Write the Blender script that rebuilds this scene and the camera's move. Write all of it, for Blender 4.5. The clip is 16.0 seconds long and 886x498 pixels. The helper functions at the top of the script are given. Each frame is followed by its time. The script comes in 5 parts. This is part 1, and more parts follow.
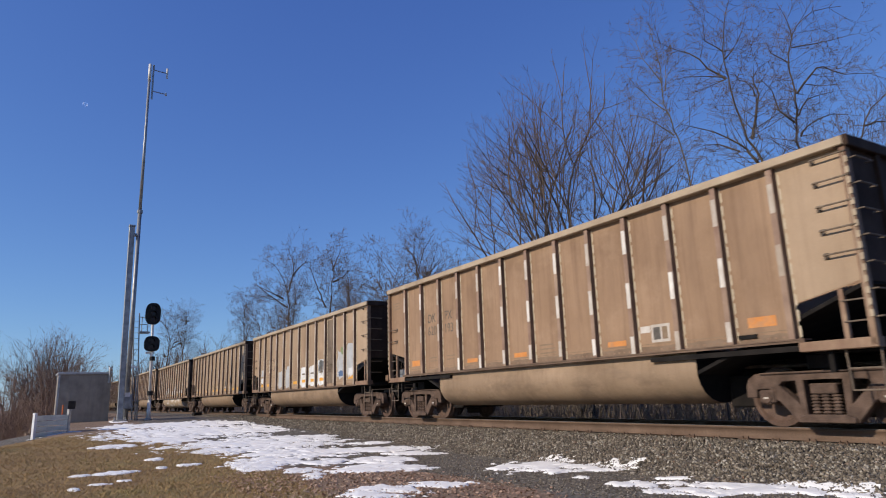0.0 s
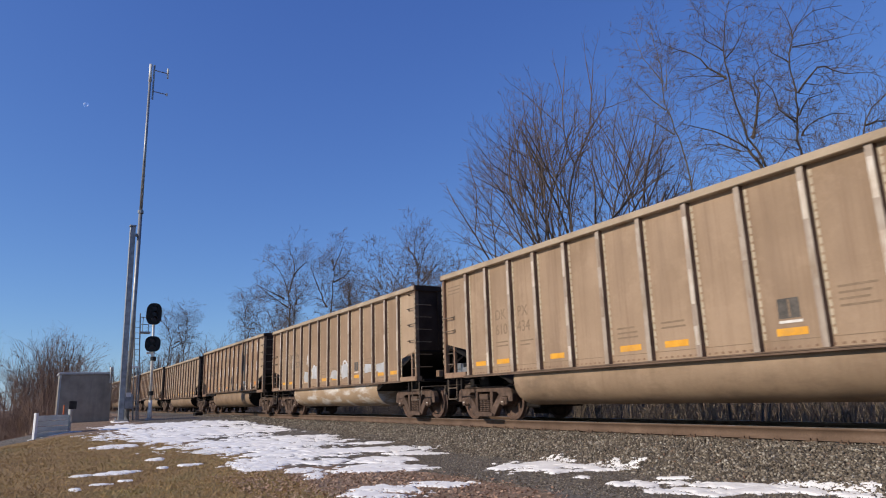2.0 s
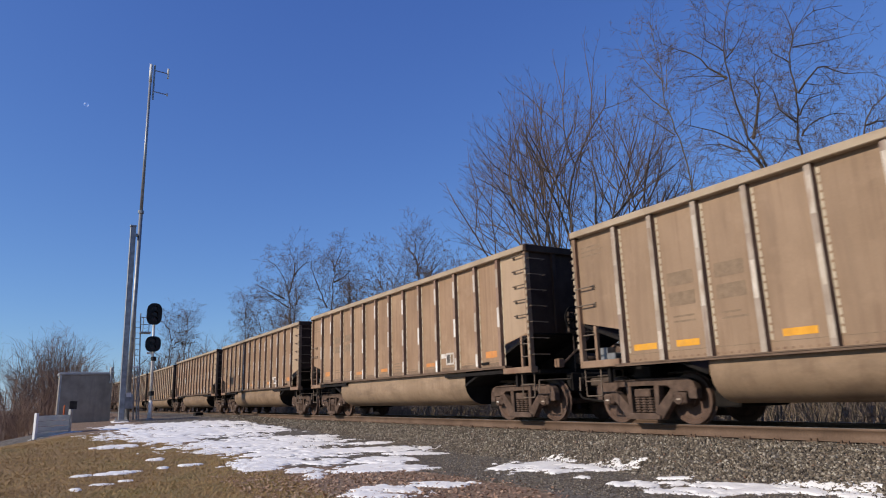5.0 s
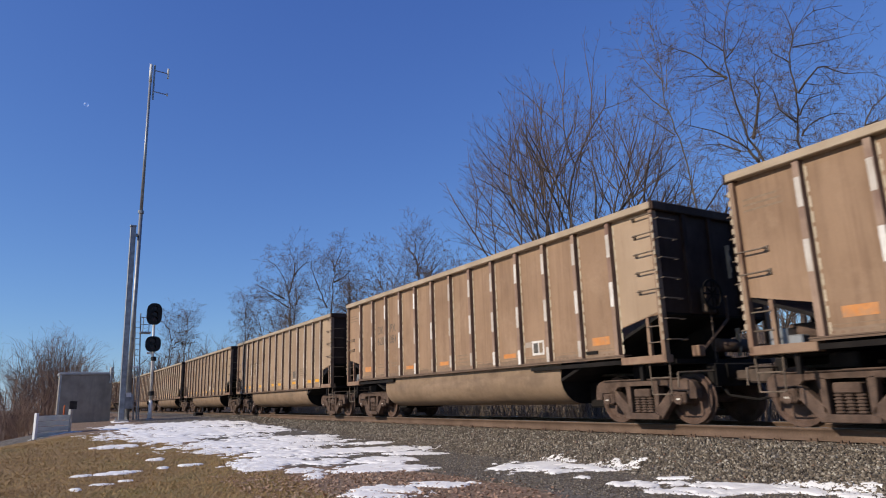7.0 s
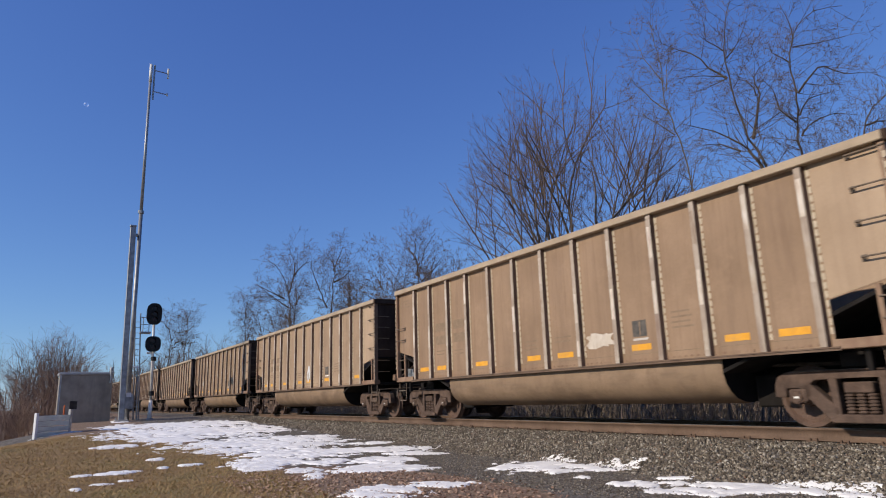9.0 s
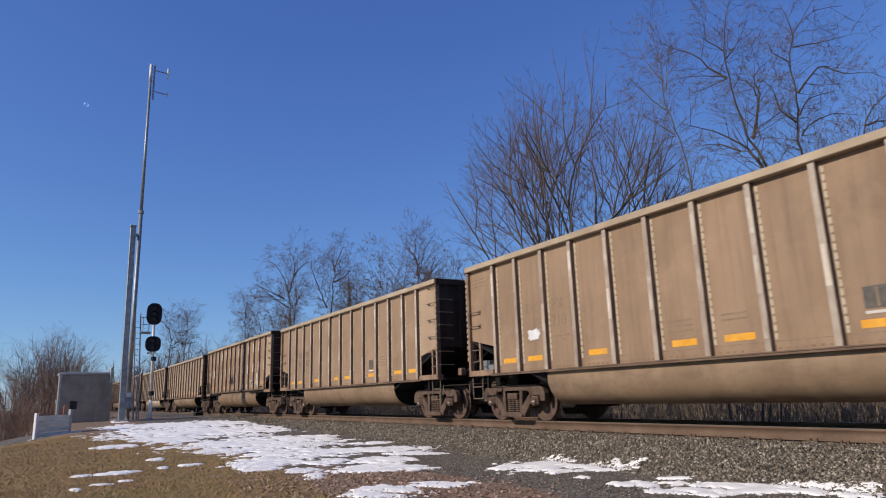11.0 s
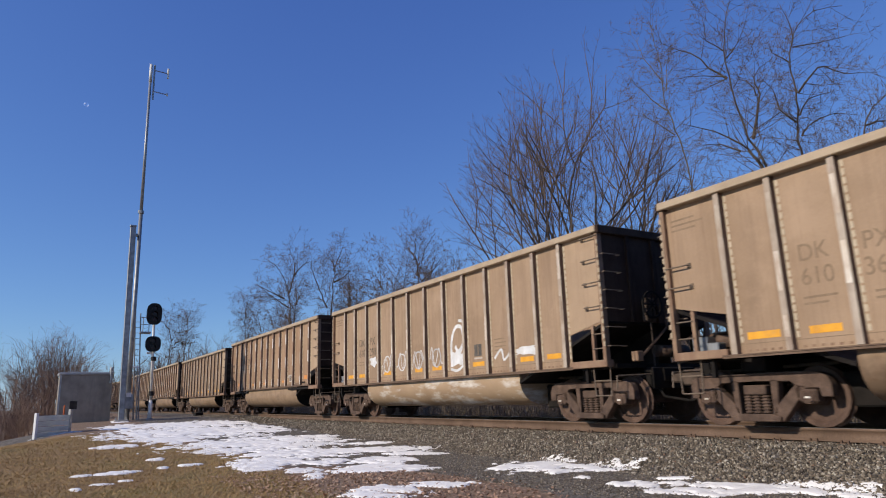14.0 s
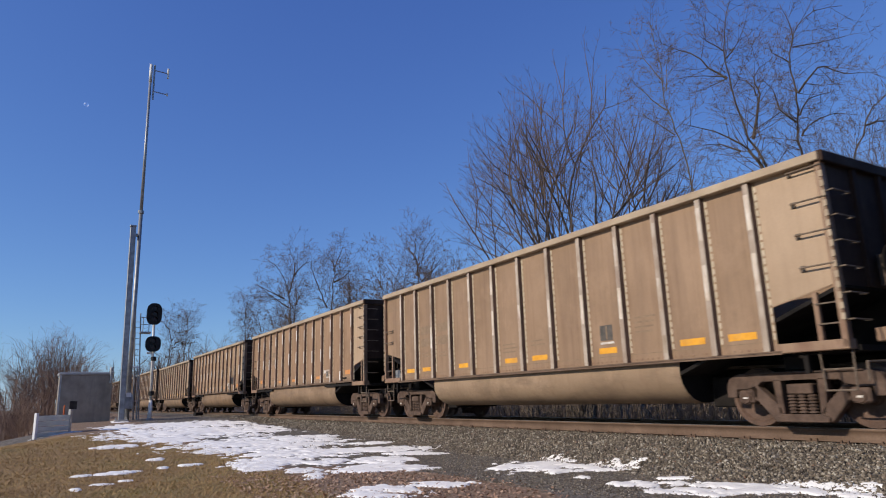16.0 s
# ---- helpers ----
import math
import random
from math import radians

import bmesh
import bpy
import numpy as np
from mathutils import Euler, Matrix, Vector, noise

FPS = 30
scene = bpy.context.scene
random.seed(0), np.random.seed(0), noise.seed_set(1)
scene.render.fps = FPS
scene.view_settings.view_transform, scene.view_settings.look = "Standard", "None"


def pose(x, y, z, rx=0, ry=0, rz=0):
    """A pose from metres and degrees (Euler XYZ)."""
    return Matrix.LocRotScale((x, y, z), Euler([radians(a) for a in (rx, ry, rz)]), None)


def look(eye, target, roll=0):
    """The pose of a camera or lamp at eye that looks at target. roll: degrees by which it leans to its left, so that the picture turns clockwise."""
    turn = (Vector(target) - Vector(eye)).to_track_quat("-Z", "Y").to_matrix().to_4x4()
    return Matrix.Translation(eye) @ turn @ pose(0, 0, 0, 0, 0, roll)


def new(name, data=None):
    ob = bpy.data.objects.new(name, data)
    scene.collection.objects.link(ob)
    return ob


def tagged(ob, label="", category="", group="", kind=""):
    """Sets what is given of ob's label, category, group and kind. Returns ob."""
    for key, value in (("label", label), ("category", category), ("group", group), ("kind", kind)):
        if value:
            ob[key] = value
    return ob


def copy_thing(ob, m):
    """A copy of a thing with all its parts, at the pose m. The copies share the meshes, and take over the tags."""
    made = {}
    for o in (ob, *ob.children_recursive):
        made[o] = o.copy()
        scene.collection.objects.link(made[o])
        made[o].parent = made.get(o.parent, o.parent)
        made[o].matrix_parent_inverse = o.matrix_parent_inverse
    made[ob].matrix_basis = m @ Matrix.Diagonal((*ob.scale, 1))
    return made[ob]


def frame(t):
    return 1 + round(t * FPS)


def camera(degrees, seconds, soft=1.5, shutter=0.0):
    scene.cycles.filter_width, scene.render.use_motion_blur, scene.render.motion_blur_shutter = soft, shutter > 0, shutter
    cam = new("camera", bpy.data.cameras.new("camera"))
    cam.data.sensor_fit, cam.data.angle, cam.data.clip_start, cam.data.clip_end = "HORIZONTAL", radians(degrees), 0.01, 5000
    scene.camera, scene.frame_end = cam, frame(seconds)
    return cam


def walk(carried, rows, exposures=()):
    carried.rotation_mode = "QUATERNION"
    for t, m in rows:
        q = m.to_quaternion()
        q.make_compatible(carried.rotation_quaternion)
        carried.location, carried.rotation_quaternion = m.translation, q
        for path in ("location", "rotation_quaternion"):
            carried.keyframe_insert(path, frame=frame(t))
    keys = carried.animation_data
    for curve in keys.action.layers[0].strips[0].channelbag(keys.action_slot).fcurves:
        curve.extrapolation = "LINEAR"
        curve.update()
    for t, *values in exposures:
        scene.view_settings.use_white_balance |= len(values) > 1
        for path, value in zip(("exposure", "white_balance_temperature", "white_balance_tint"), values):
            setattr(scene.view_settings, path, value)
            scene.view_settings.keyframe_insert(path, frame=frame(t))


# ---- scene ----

# ---------------------------------------------------------------- camera
SECONDS = 16.0
EYE = (0.0, 0.0, 0.628)
YAW, PITCH, ROLL = 59.064, 12.719, -1.7305


def aim(yaw, pitch, roll):
    y, p = radians(yaw), radians(pitch)
    way = Vector((-math.sin(y) * math.cos(p), math.cos(y) * math.cos(p), math.sin(p)))
    return look(EYE, Vector(EYE) + way * 10, roll)


cam = camera(68.405, SECONDS, soft=1.05, shutter=0.07)
# the tripod settles by a tenth of a degree in the first four seconds
walk(cam, [(0.0, aim(YAW - 0.06, PITCH + 0.03, ROLL + 0.03)), (1.4, aim(YAW - 0.01, PITCH + 0.02, ROLL)), (4.0, aim(YAW + 0.03, PITCH + 0.03, ROLL)), (16.0, aim(YAW + 0.03, PITCH + 0.03, ROLL))],
     exposures=[(0.0, 0.0), (16.0, 0.0)])

# ---------------------------------------------------------------- light
SUN_TO = Vector((-0.05, -0.87, 0.49)).normalized()
world = bpy.data.worlds.new("sky")
scene.world = world
world.use_nodes = True
wn = world.node_tree
wn.nodes.clear()
sky = wn.nodes.new("ShaderNodeTexSky")
sky.sky_type = "NISHITA"
sky.sun_disc = False
sky.sun_elevation = math.asin(SUN_TO.z)
sky.sun_rotation = math.atan2(SUN_TO.x, SUN_TO.y)
sky.altitude = 600
sky.air_density, sky.dust_density, sky.ozone_density = 1.0, 0.3, 2.5
bg = wn.nodes.new("ShaderNodeBackground")
bg.inputs["Strength"].default_value = 0.10
wout = wn.nodes.new("ShaderNodeOutputWorld")
# the deep blue of a dry winter sky: each channel of the sky gets its own contrast
split = wn.nodes.new("ShaderNodeSeparateColor")
join = wn.nodes.new("ShaderNodeCombineColor")
wn.links.new(sky.outputs[0], split.inputs[0])
for i, (gain, power) in enumerate(((0.635, 0.93), (0.81, 0.89), (0.98, 0.60))):
    dim = wn.nodes.new("ShaderNodeMath")
    dim.operation = "MULTIPLY"
    dim.inputs[1].default_value = 0.10
    bend = wn.nodes.new("ShaderNodeMath")
    bend.operation = "POWER"
    bend.inputs[1].default_value = power
    lift = wn.nodes.new("ShaderNodeMath")
    lift.operation = "MULTIPLY"
    lift.inputs[1].default_value = gain * 10
    wn.links.new(split.outputs[i], dim.inputs[0])
    wn.links.new(dim.outputs[0], bend.inputs[0])
    wn.links.new(bend.outputs[0], lift.inputs[0])
    wn.links.new(lift.outputs[0], join.inputs[i])
wn.links.new(join.outputs[0], bg.inputs[0])
wn.links.new(bg.outputs[0], wout.inputs[0])
sun = new("sun", bpy.data.lights.new("sun", "SUN"))
sun.data.energy = 4.45
sun.data.angle = radians(0.5)
sun.data.color = (1.0, 0.89, 0.75)
sun.matrix_world = look((0, 0, 60), Vector((0, 0, 60)) - SUN_TO)


# ---------------------------------------------------------------- materials
def ramp(nt, fac, stops):
    n = nt.nodes.new("ShaderNodeValToRGB")
    el = n.color_ramp.elements
    while len(el) < len(stops):
        el.new(0.5)
    for e, (pos, col) in zip(el, stops):
        e.position = pos
        e.color = (*col, 1) if len(col) == 3 else col
    nt.links.new(fac, n.inputs[0])
    return n.outputs[0]


def noise_tex(nt, vec, scale, detail=4.0, rough=0.55):
    n = nt.nodes.new("ShaderNodeTexNoise")
    n.inputs["Scale"].default_value = scale
    n.inputs["Detail"].default_value = detail
    n.inputs["Roughness"].default_value = rough
    if vec is not None:
        nt.links.new(vec, n.inputs["Vector"])
    return n.outputs["Fac"]


def mapped(nt, scale=(1, 1, 1), which="Object"):
    tc = nt.nodes.new("ShaderNodeTexCoord")
    mp = nt.nodes.new("ShaderNodeMapping")
    mp.inputs["Scale"].default_value = scale
    nt.links.new(tc.outputs[which], mp.inputs["Vector"])
    return mp.outputs[0]


def mix_col(nt, fac, a, b, how="MIX"):
    n = nt.nodes.new("ShaderNodeMix")
    n.data_type = "RGBA"
    n.blend_type = how
    for v, sock in ((fac, n.inputs[0]), (a, n.inputs[6]), (b, n.inputs[7])):
        if isinstance(v, (int, float)):
            sock.default_value = v
        elif isinstance(v, tuple):
            sock.default_value = (*v, 1)
        else:
            nt.links.new(v, sock)
    return n.outputs[2]


def shift(nt, vec, amount=40.0):
    """Moves a texture by the object's own random number, so that alike things differ."""
    info = nt.nodes.new("ShaderNodeObjectInfo")
    mul = nt.nodes.new("ShaderNodeMath")
    mul.operation = "MULTIPLY"
    mul.inputs[1].default_value = amount
    nt.links.new(info.outputs["Random"], mul.inputs[0])
    add = nt.nodes.new("ShaderNodeVectorMath")
    add.operation = "ADD"
    nt.links.new(vec, add.inputs[0])
    nt.links.new(mul.outputs[0], add.inputs[1])
    return add.outputs[0]


def material(name, dark, light, scale=6.0, grain=60.0, rough=0.8, metal=0.0, bump=0.15, streak=None, stain=None, stain_amount=0.5, vary=True, spec=0.3, grit=1.0, runs=0.0, tones=None):
    """A worn surface: two tones at a large scale, grain at a small one, an optional stain drawn out by streak (x, y, z scale)."""
    m = bpy.data.materials.new(name)
    m.use_nodes = True
    nt = m.node_tree
    bsdf = nt.nodes["Principled BSDF"]
    vec = mapped(nt)
    if vary:
        vec = shift(nt, vec)
    big = noise_tex(nt, vec, scale, 5.0)
    col = ramp(nt, big, [(0.3, dark), (0.7, light)])
    fine = noise_tex(nt, vec, grain, 3.0)
    tone = ramp(nt, fine, [(0.25, (1 - 0.28 * grit,) * 3), (0.75, (1 + 0.12 * grit,) * 3)])
    col = mix_col(nt, 1.0, col, tone, "MULTIPLY")
    if stain:
        sv = mapped(nt, streak or (1, 1, 1))
        if vary:
            sv = shift(nt, sv)
        sfac = ramp(nt, noise_tex(nt, sv, 1.0, 6.0, 0.65), [(0.48, (0, 0, 0)), (0.72, (stain_amount,) * 3)])
        col = mix_col(nt, sfac, col, stain)
        if runs:
            rv = shift(nt, mapped(nt, (9, 9, 0.28)))
            rfac = ramp(nt, noise_tex(nt, rv, 1.0, 5.0, 0.7), [(0.5, (0, 0, 0)), (0.78, (runs,) * 3)])
            col = mix_col(nt, rfac, col, (0.13, 0.07, 0.04))
            pv = shift(nt, mapped(nt, (1.3, 1.3, 1.3)))
            pfac = ramp(nt, noise_tex(nt, pv, 1.0, 7.0, 0.72), [(0.52, (0, 0, 0)), (0.75, (0.45, 0.45, 0.45))])
            col = mix_col(nt, pfac, col, (0.42, 0.30, 0.20))
    if tones:
        info = nt.nodes.new("ShaderNodeObjectInfo")
        col = mix_col(nt, 1.0, col, ramp(nt, info.outputs["Random"], [(0.0, tones[0]), (1.0, tones[1])]), "MULTIPLY")
    nt.links.new(col, bsdf.inputs["Base Color"])
    bsdf.inputs["Metallic"].default_value = metal
    bsdf.inputs["Specular IOR Level"].default_value = spec
    rr = ramp(nt, big, [(0.3, (min(1, rough + 0.08),) * 3), (0.7, (max(0.05, rough - 0.08),) * 3)])
    nt.links.new(rr, bsdf.inputs["Roughness"])
    if bump:
        b = nt.nodes.new("ShaderNodeBump")
        b.inputs["Strength"].default_value = bump
        b.inputs["Distance"].default_value = 0.02
        nt.links.new(fine, b.inputs["Height"])
        nt.links.new(b.outputs[0], bsdf.inputs["Normal"])
    return m


M = {}
M["paint_a"] = material("tan_paint_old", (0.25, 0.161, 0.099), (0.345, 0.229, 0.143), 0.7, 40, 0.68, 0.0, 0.015, (2.2, 2.2, 0.35), (0.17, 0.105, 0.065), 0.55, grit=0.25, runs=0.5, tones=((0.90, 0.86, 0.83), (1.10, 1.10, 1.10)))
M["paint_b"] = material("tan_paint_dusty", (0.25, 0.172, 0.11), (0.345, 0.242, 0.158), 0.6, 40, 0.66, 0.0, 0.015, (2.6, 2.6, 0.3), (0.18, 0.12, 0.08), 0.5, grit=0.25, runs=0.4, tones=((0.82, 0.76, 0.72), (1.08, 1.08, 1.08)))
# side paint made paler, with the end panel's sheen put into the colour
M["paint_end"] = material("sheen_end_panel_paint", (0.32, 0.225, 0.145), (0.41, 0.295, 0.195), 0.8, 40, 0.6, 0.0, 0.015, (2.2, 2.2, 0.4), (0.27, 0.185, 0.12), 0.5, grit=0.25, runs=0.25)
# rust brown, darkened to put the shade of the flanks into the colour
M["post_flank"] = material("shaded_post_flank", (0.075, 0.046, 0.036), (0.14, 0.088, 0.066), 2.5, 50, 0.75, 0.0, 0.06, (6, 6, 0.7), (0.04, 0.026, 0.02), 0.6, grit=0.25)
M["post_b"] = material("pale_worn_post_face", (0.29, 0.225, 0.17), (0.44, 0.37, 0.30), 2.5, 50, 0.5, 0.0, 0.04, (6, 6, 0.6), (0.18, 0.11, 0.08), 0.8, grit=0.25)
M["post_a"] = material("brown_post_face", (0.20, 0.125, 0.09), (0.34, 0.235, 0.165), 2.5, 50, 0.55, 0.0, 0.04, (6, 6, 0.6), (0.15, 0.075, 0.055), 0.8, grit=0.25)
M["skirt"] = material("grimy_lower_sheet", (0.17, 0.115, 0.076), (0.26, 0.18, 0.12), 1.5, 40, 0.75, 0.0, 0.05, (1.5, 4, 6), (0.11, 0.072, 0.05), 0.6, grit=0.25)
M["post"] = material("post_paint", (0.18, 0.105, 0.066), (0.30, 0.20, 0.128), 2.5, 50, 0.6, 0.0, 0.05, (6, 6, 0.8), (0.15, 0.075, 0.05), 0.6, grit=0.25)
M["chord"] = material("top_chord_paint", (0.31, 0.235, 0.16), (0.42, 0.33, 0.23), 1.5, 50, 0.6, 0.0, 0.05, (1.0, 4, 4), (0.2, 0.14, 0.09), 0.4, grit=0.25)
M["sill"] = material("side_sill_grime", (0.11, 0.07, 0.048), (0.19, 0.125, 0.085), 2.0, 50, 0.75, 0.0, 0.1, (1, 4, 4), (0.09, 0.06, 0.04), 0.6)
M["tub"] = material("tub_paint", (0.205, 0.14, 0.088), (0.30, 0.21, 0.135), 0.8, 40, 0.68, 0.0, 0.05, (0.9, 0.9, 2.6), (0.11, 0.074, 0.05), 0.65, grit=0.25, runs=0.35, tones=((0.82, 0.78, 0.75), (1.08, 1.08, 1.08)))
M["tub_white"] = material("tub_white_overspray", (0.28, 0.19, 0.115), (0.38, 0.27, 0.17), 0.8, 40, 0.6, 0.0, 0.05, (1.0, 1.0, 3.2), (0.68, 0.66, 0.62), 1.0, grit=0.25)
# the ends' shade is painted in: far darker than the tan of the sides
M["end"] = material("shaded_end_paint", (0.028, 0.014, 0.009), (0.062, 0.035, 0.022), 1.5, 40, 0.85, 0.0, 0.1, (3, 3, 0.5), (0.08, 0.05, 0.035), 0.4)
# near-black: the shade below the cars is put into this colour, besides grime
M["under"] = material("underframe_shade_grime", (0.005, 0.004, 0.0035), (0.014, 0.010, 0.008), 3.0, 40, 0.9, 0.0, 0.15)
M["truck"] = material("truck_cast_steel", (0.068, 0.043, 0.032), (0.14, 0.091, 0.067), 5.0, 60, 0.85, 0.0, 0.25, (5, 5, 5), (0.05, 0.034, 0.026), 0.7)
M["wheel"] = material("wheel_rust", (0.082, 0.049, 0.036), (0.15, 0.093, 0.068), 4.0, 60, 0.75, 0.1, 0.15, (6, 6, 6), (0.06, 0.04, 0.03), 0.6)
M["iron"] = material("grab_iron_paint", (0.10, 0.075, 0.055), (0.2, 0.15, 0.11), 8.0, 60, 0.7, 0.0, 0.05)
M["coupler"] = material("coupler_steel", (0.06, 0.045, 0.036), (0.12, 0.085, 0.065), 6.0, 60, 0.8, 0.2, 0.2)
M["pale"] = material("worn_white_reflector", (0.60, 0.57, 0.52), (0.80, 0.78, 0.74), 4.0, 60, 0.45, 0.0, 0.03, (8, 8, 2), (0.4, 0.3, 0.22), 0.5, grit=0.25, tones=((0.5, 0.42, 0.35), (1.05, 1.05, 1.05)))
M["strip"] = material("bare_metal_strip", (0.46, 0.38, 0.29), (0.66, 0.60, 0.52), 3.0, 60, 0.4, 0.15, 0.03, (9, 9, 1.5), (0.3, 0.19, 0.13), 0.9, grit=0.25, tones=((0.6, 0.54, 0.48), (1.15, 1.15, 1.15)))
M["bolt"] = material("pale_bolt_strap", (0.42, 0.34, 0.24), (0.55, 0.46, 0.34), 5.0, 60, 0.6, 0.0, 0.03)
M["yellow"] = material("yellow_reflector", (0.60, 0.27, 0.02), (0.74, 0.36, 0.035), 6.0, 60, 0.5, 0.0, 0.02, (5, 5, 5), (0.4, 0.24, 0.10), 0.5, grit=0.25)
M["orange"] = material("faded_orange_reflector", (0.50, 0.19, 0.05), (0.60, 0.25, 0.07), 6.0, 60, 0.55, 0.0, 0.02, (5, 5, 5), (0.32, 0.2, 0.12), 0.8, grit=0.25)
M["stencil"] = material("grey_stencil_paint", (0.085, 0.07, 0.055), (0.13, 0.105, 0.08), 8.0, 60, 0.7, 0.0, 0.02, (7, 7, 7), (0.26, 0.185, 0.12), 0.8)
M["stencil_faint"] = material("faint_stencil_paint", (0.20, 0.138, 0.088), (0.26, 0.18, 0.115), 8.0, 60, 0.7, 0.0, 0.02)
M["plaque"] = material("dark_stencil_plaque", (0.06, 0.055, 0.05), (0.13, 0.11, 0.09), 9.0, 60, 0.6, 0.0, 0.02)
M["white"] = material("white_graffiti", (0.50, 0.50, 0.50), (0.70, 0.70, 0.70), 3.0, 60, 0.5, 0.0, 0.02, (4, 4, 3), (0.45, 0.38, 0.3), 0.6, grit=0.25)
M["silver"] = material("silver_graffiti", (0.38, 0.38, 0.385), (0.53, 0.53, 0.53), 2.0, 60, 0.45, 0.2, 0.02, (4, 4, 3), (0.33, 0.27, 0.2), 0.5, grit=0.25)
M["blue"] = material("blue_graffiti", (0.06, 0.10, 0.2), (0.10, 0.17, 0.3), 4.0, 60, 0.5, 0.0, 0.02)
M["green"] = material("green_graffiti", (0.12, 0.16, 0.07), (0.2, 0.25, 0.1), 4.0, 60, 0.5, 0.0, 0.02)
M["panel_dark"] = material("dark_weathered_panel", (0.10, 0.075, 0.055), (0.19, 0.14, 0.10), 1.5, 40, 0.75, 0.0, 0.05, (3, 3, 0.5), (0.26, 0.19, 0.13), 0.6)
M["rail"] = material("rusty_rail", (0.105, 0.066, 0.044), (0.17, 0.11, 0.075), 2.0, 60, 0.75, 0.1, 0.1, (1.5, 5, 9), (0.09, 0.055, 0.038), 0.6, vary=False)
M["railtop"] = material("polished_rail_head", (0.30, 0.27, 0.24), (0.42, 0.39, 0.36), 3.0, 80, 0.35, 0.8, 0.02, vary=False)
M["tie"] = material("weathered_tie_wood", (0.05, 0.038, 0.03), (0.12, 0.09, 0.07), 4.0, 50, 0.9, 0.0, 0.3, (2, 14, 14), (0.16, 0.13, 0.11), 0.6)
M["bark"] = material("grey_brown_bark", (0.07, 0.054, 0.044), (0.15, 0.118, 0.096), 3.0, 30, 0.95, 0.0, 0.3, spec=0.1)
M["bark_pale"] = material("pale_bark", (0.16, 0.135, 0.115), (0.26, 0.225, 0.195), 3.0, 30, 0.95, 0.0, 0.3, spec=0.1)
M["twig"] = material("brown_twigs", (0.115, 0.084, 0.069), (0.19, 0.142, 0.117), 2.0, 30, 0.95, 0.0, 0.0, spec=0.1)
M["shrub"] = material("brown_shrub_twigs", (0.18, 0.122, 0.096), (0.29, 0.205, 0.165), 1.0, 30, 0.95, 0.0, 0.0, spec=0.1)
M["stalk"] = material("dry_stalks", (0.13, 0.097, 0.067), (0.36, 0.285, 0.205), 2.0, 30, 0.95, 0.0, 0.0, spec=0.1)
M["galv"] = material("galvanised_steel", (0.22, 0.23, 0.24), (0.36, 0.37, 0.38), 4.0, 60, 0.5, 0.55, 0.03, (6, 6, 0.8), (0.17, 0.16, 0.15), 0.4, grit=0.25)
M["alu"] = material("brushed_aluminium", (0.24, 0.20, 0.16), (0.35, 0.295, 0.235), 1.6, 60, 0.5, 0.35, 0.03, (2.5, 2.5, 0.4), (0.14, 0.12, 0.105), 0.5, grit=0.25)
M["alu_trim"] = material("pale_aluminium_trim", (0.36, 0.35, 0.34), (0.5, 0.49, 0.47), 3.0, 60, 0.45, 0.4, 0.03)
M["black"] = material("matt_black_paint", (0.010, 0.010, 0.011), (0.02, 0.02, 0.021), 6.0, 60, 0.7, 0.0, 0.03)
M["lens"] = material("dark_red_lens", (0.02, 0.006, 0.006), (0.035, 0.01, 0.01), 6.0, 60, 0.12, 0.0, 0.0)
M["silverpaint"] = material("silver_pole_paint", (0.62, 0.60, 0.55), (0.82, 0.80, 0.75), 5.0, 60, 0.5, 0.1, 0.04, (6, 6, 1.5), (0.3, 0.27, 0.24), 0.6, grit=0.25)
M["board"] = material("greyish_white_board", (0.60, 0.62, 0.52), (0.78, 0.79, 0.68), 2.0, 60, 0.7, 0.0, 0.05, (1.5, 1.5, 6), (0.26, 0.27, 0.24), 0.5, grit=0.25)
M["conc"] = material("foundation_concrete", (0.30, 0.28, 0.25), (0.42, 0.40, 0.36), 5.0, 60, 0.9, 0.0, 0.2)
M["snow"] = material("old_snow", (0.88, 0.85, 0.79), (0.95, 0.93, 0.88), 2.5, 25, 0.6, 0.0, 0.5, (1.5, 1.5, 1.5), (0.5, 0.48, 0.45), 0.35, vary=False, grit=0.25)
M["insul"] = material("white_insulator", (0.7, 0.7, 0.7), (0.85, 0.85, 0.85), 6.0, 60, 0.4, 0.0, 0.0)
M["marker"] = material("orange_marker", (0.5, 0.12, 0.04), (0.6, 0.18, 0.06), 6.0, 60, 0.6, 0.0, 0.0)


def stone_material():
    m = bpy.data.materials.new("ballast_stone")
    m.use_nodes = True
    nt = m.node_tree
    bsdf = nt.nodes["Principled BSDF"]
    geo = nt.nodes.new("ShaderNodeNewGeometry")
    col = ramp(nt, geo.outputs["Random Per Island"], [(0.0, (0.065, 0.054, 0.043)), (0.35, (0.12, 0.098, 0.074)), (0.6, (0.18, 0.146, 0.108)), (0.82, (0.26, 0.22, 0.168)), (0.94, (0.42, 0.38, 0.31)), (1.0, (0.17, 0.10, 0.065))])
    fine = noise_tex(nt, mapped(nt), 45, 4)
    tone = ramp(nt, fine, [(0.25, (0.7, 0.7, 0.7)), (0.75, (1.1, 1.1, 1.1))])
    nt.links.new(mix_col(nt, 1.0, col, tone, "MULTIPLY"), bsdf.inputs["Base Color"])
    bsdf.inputs["Roughness"].default_value = 0.9
    bsdf.inputs["Specular IOR Level"].default_value = 0.2
    return m


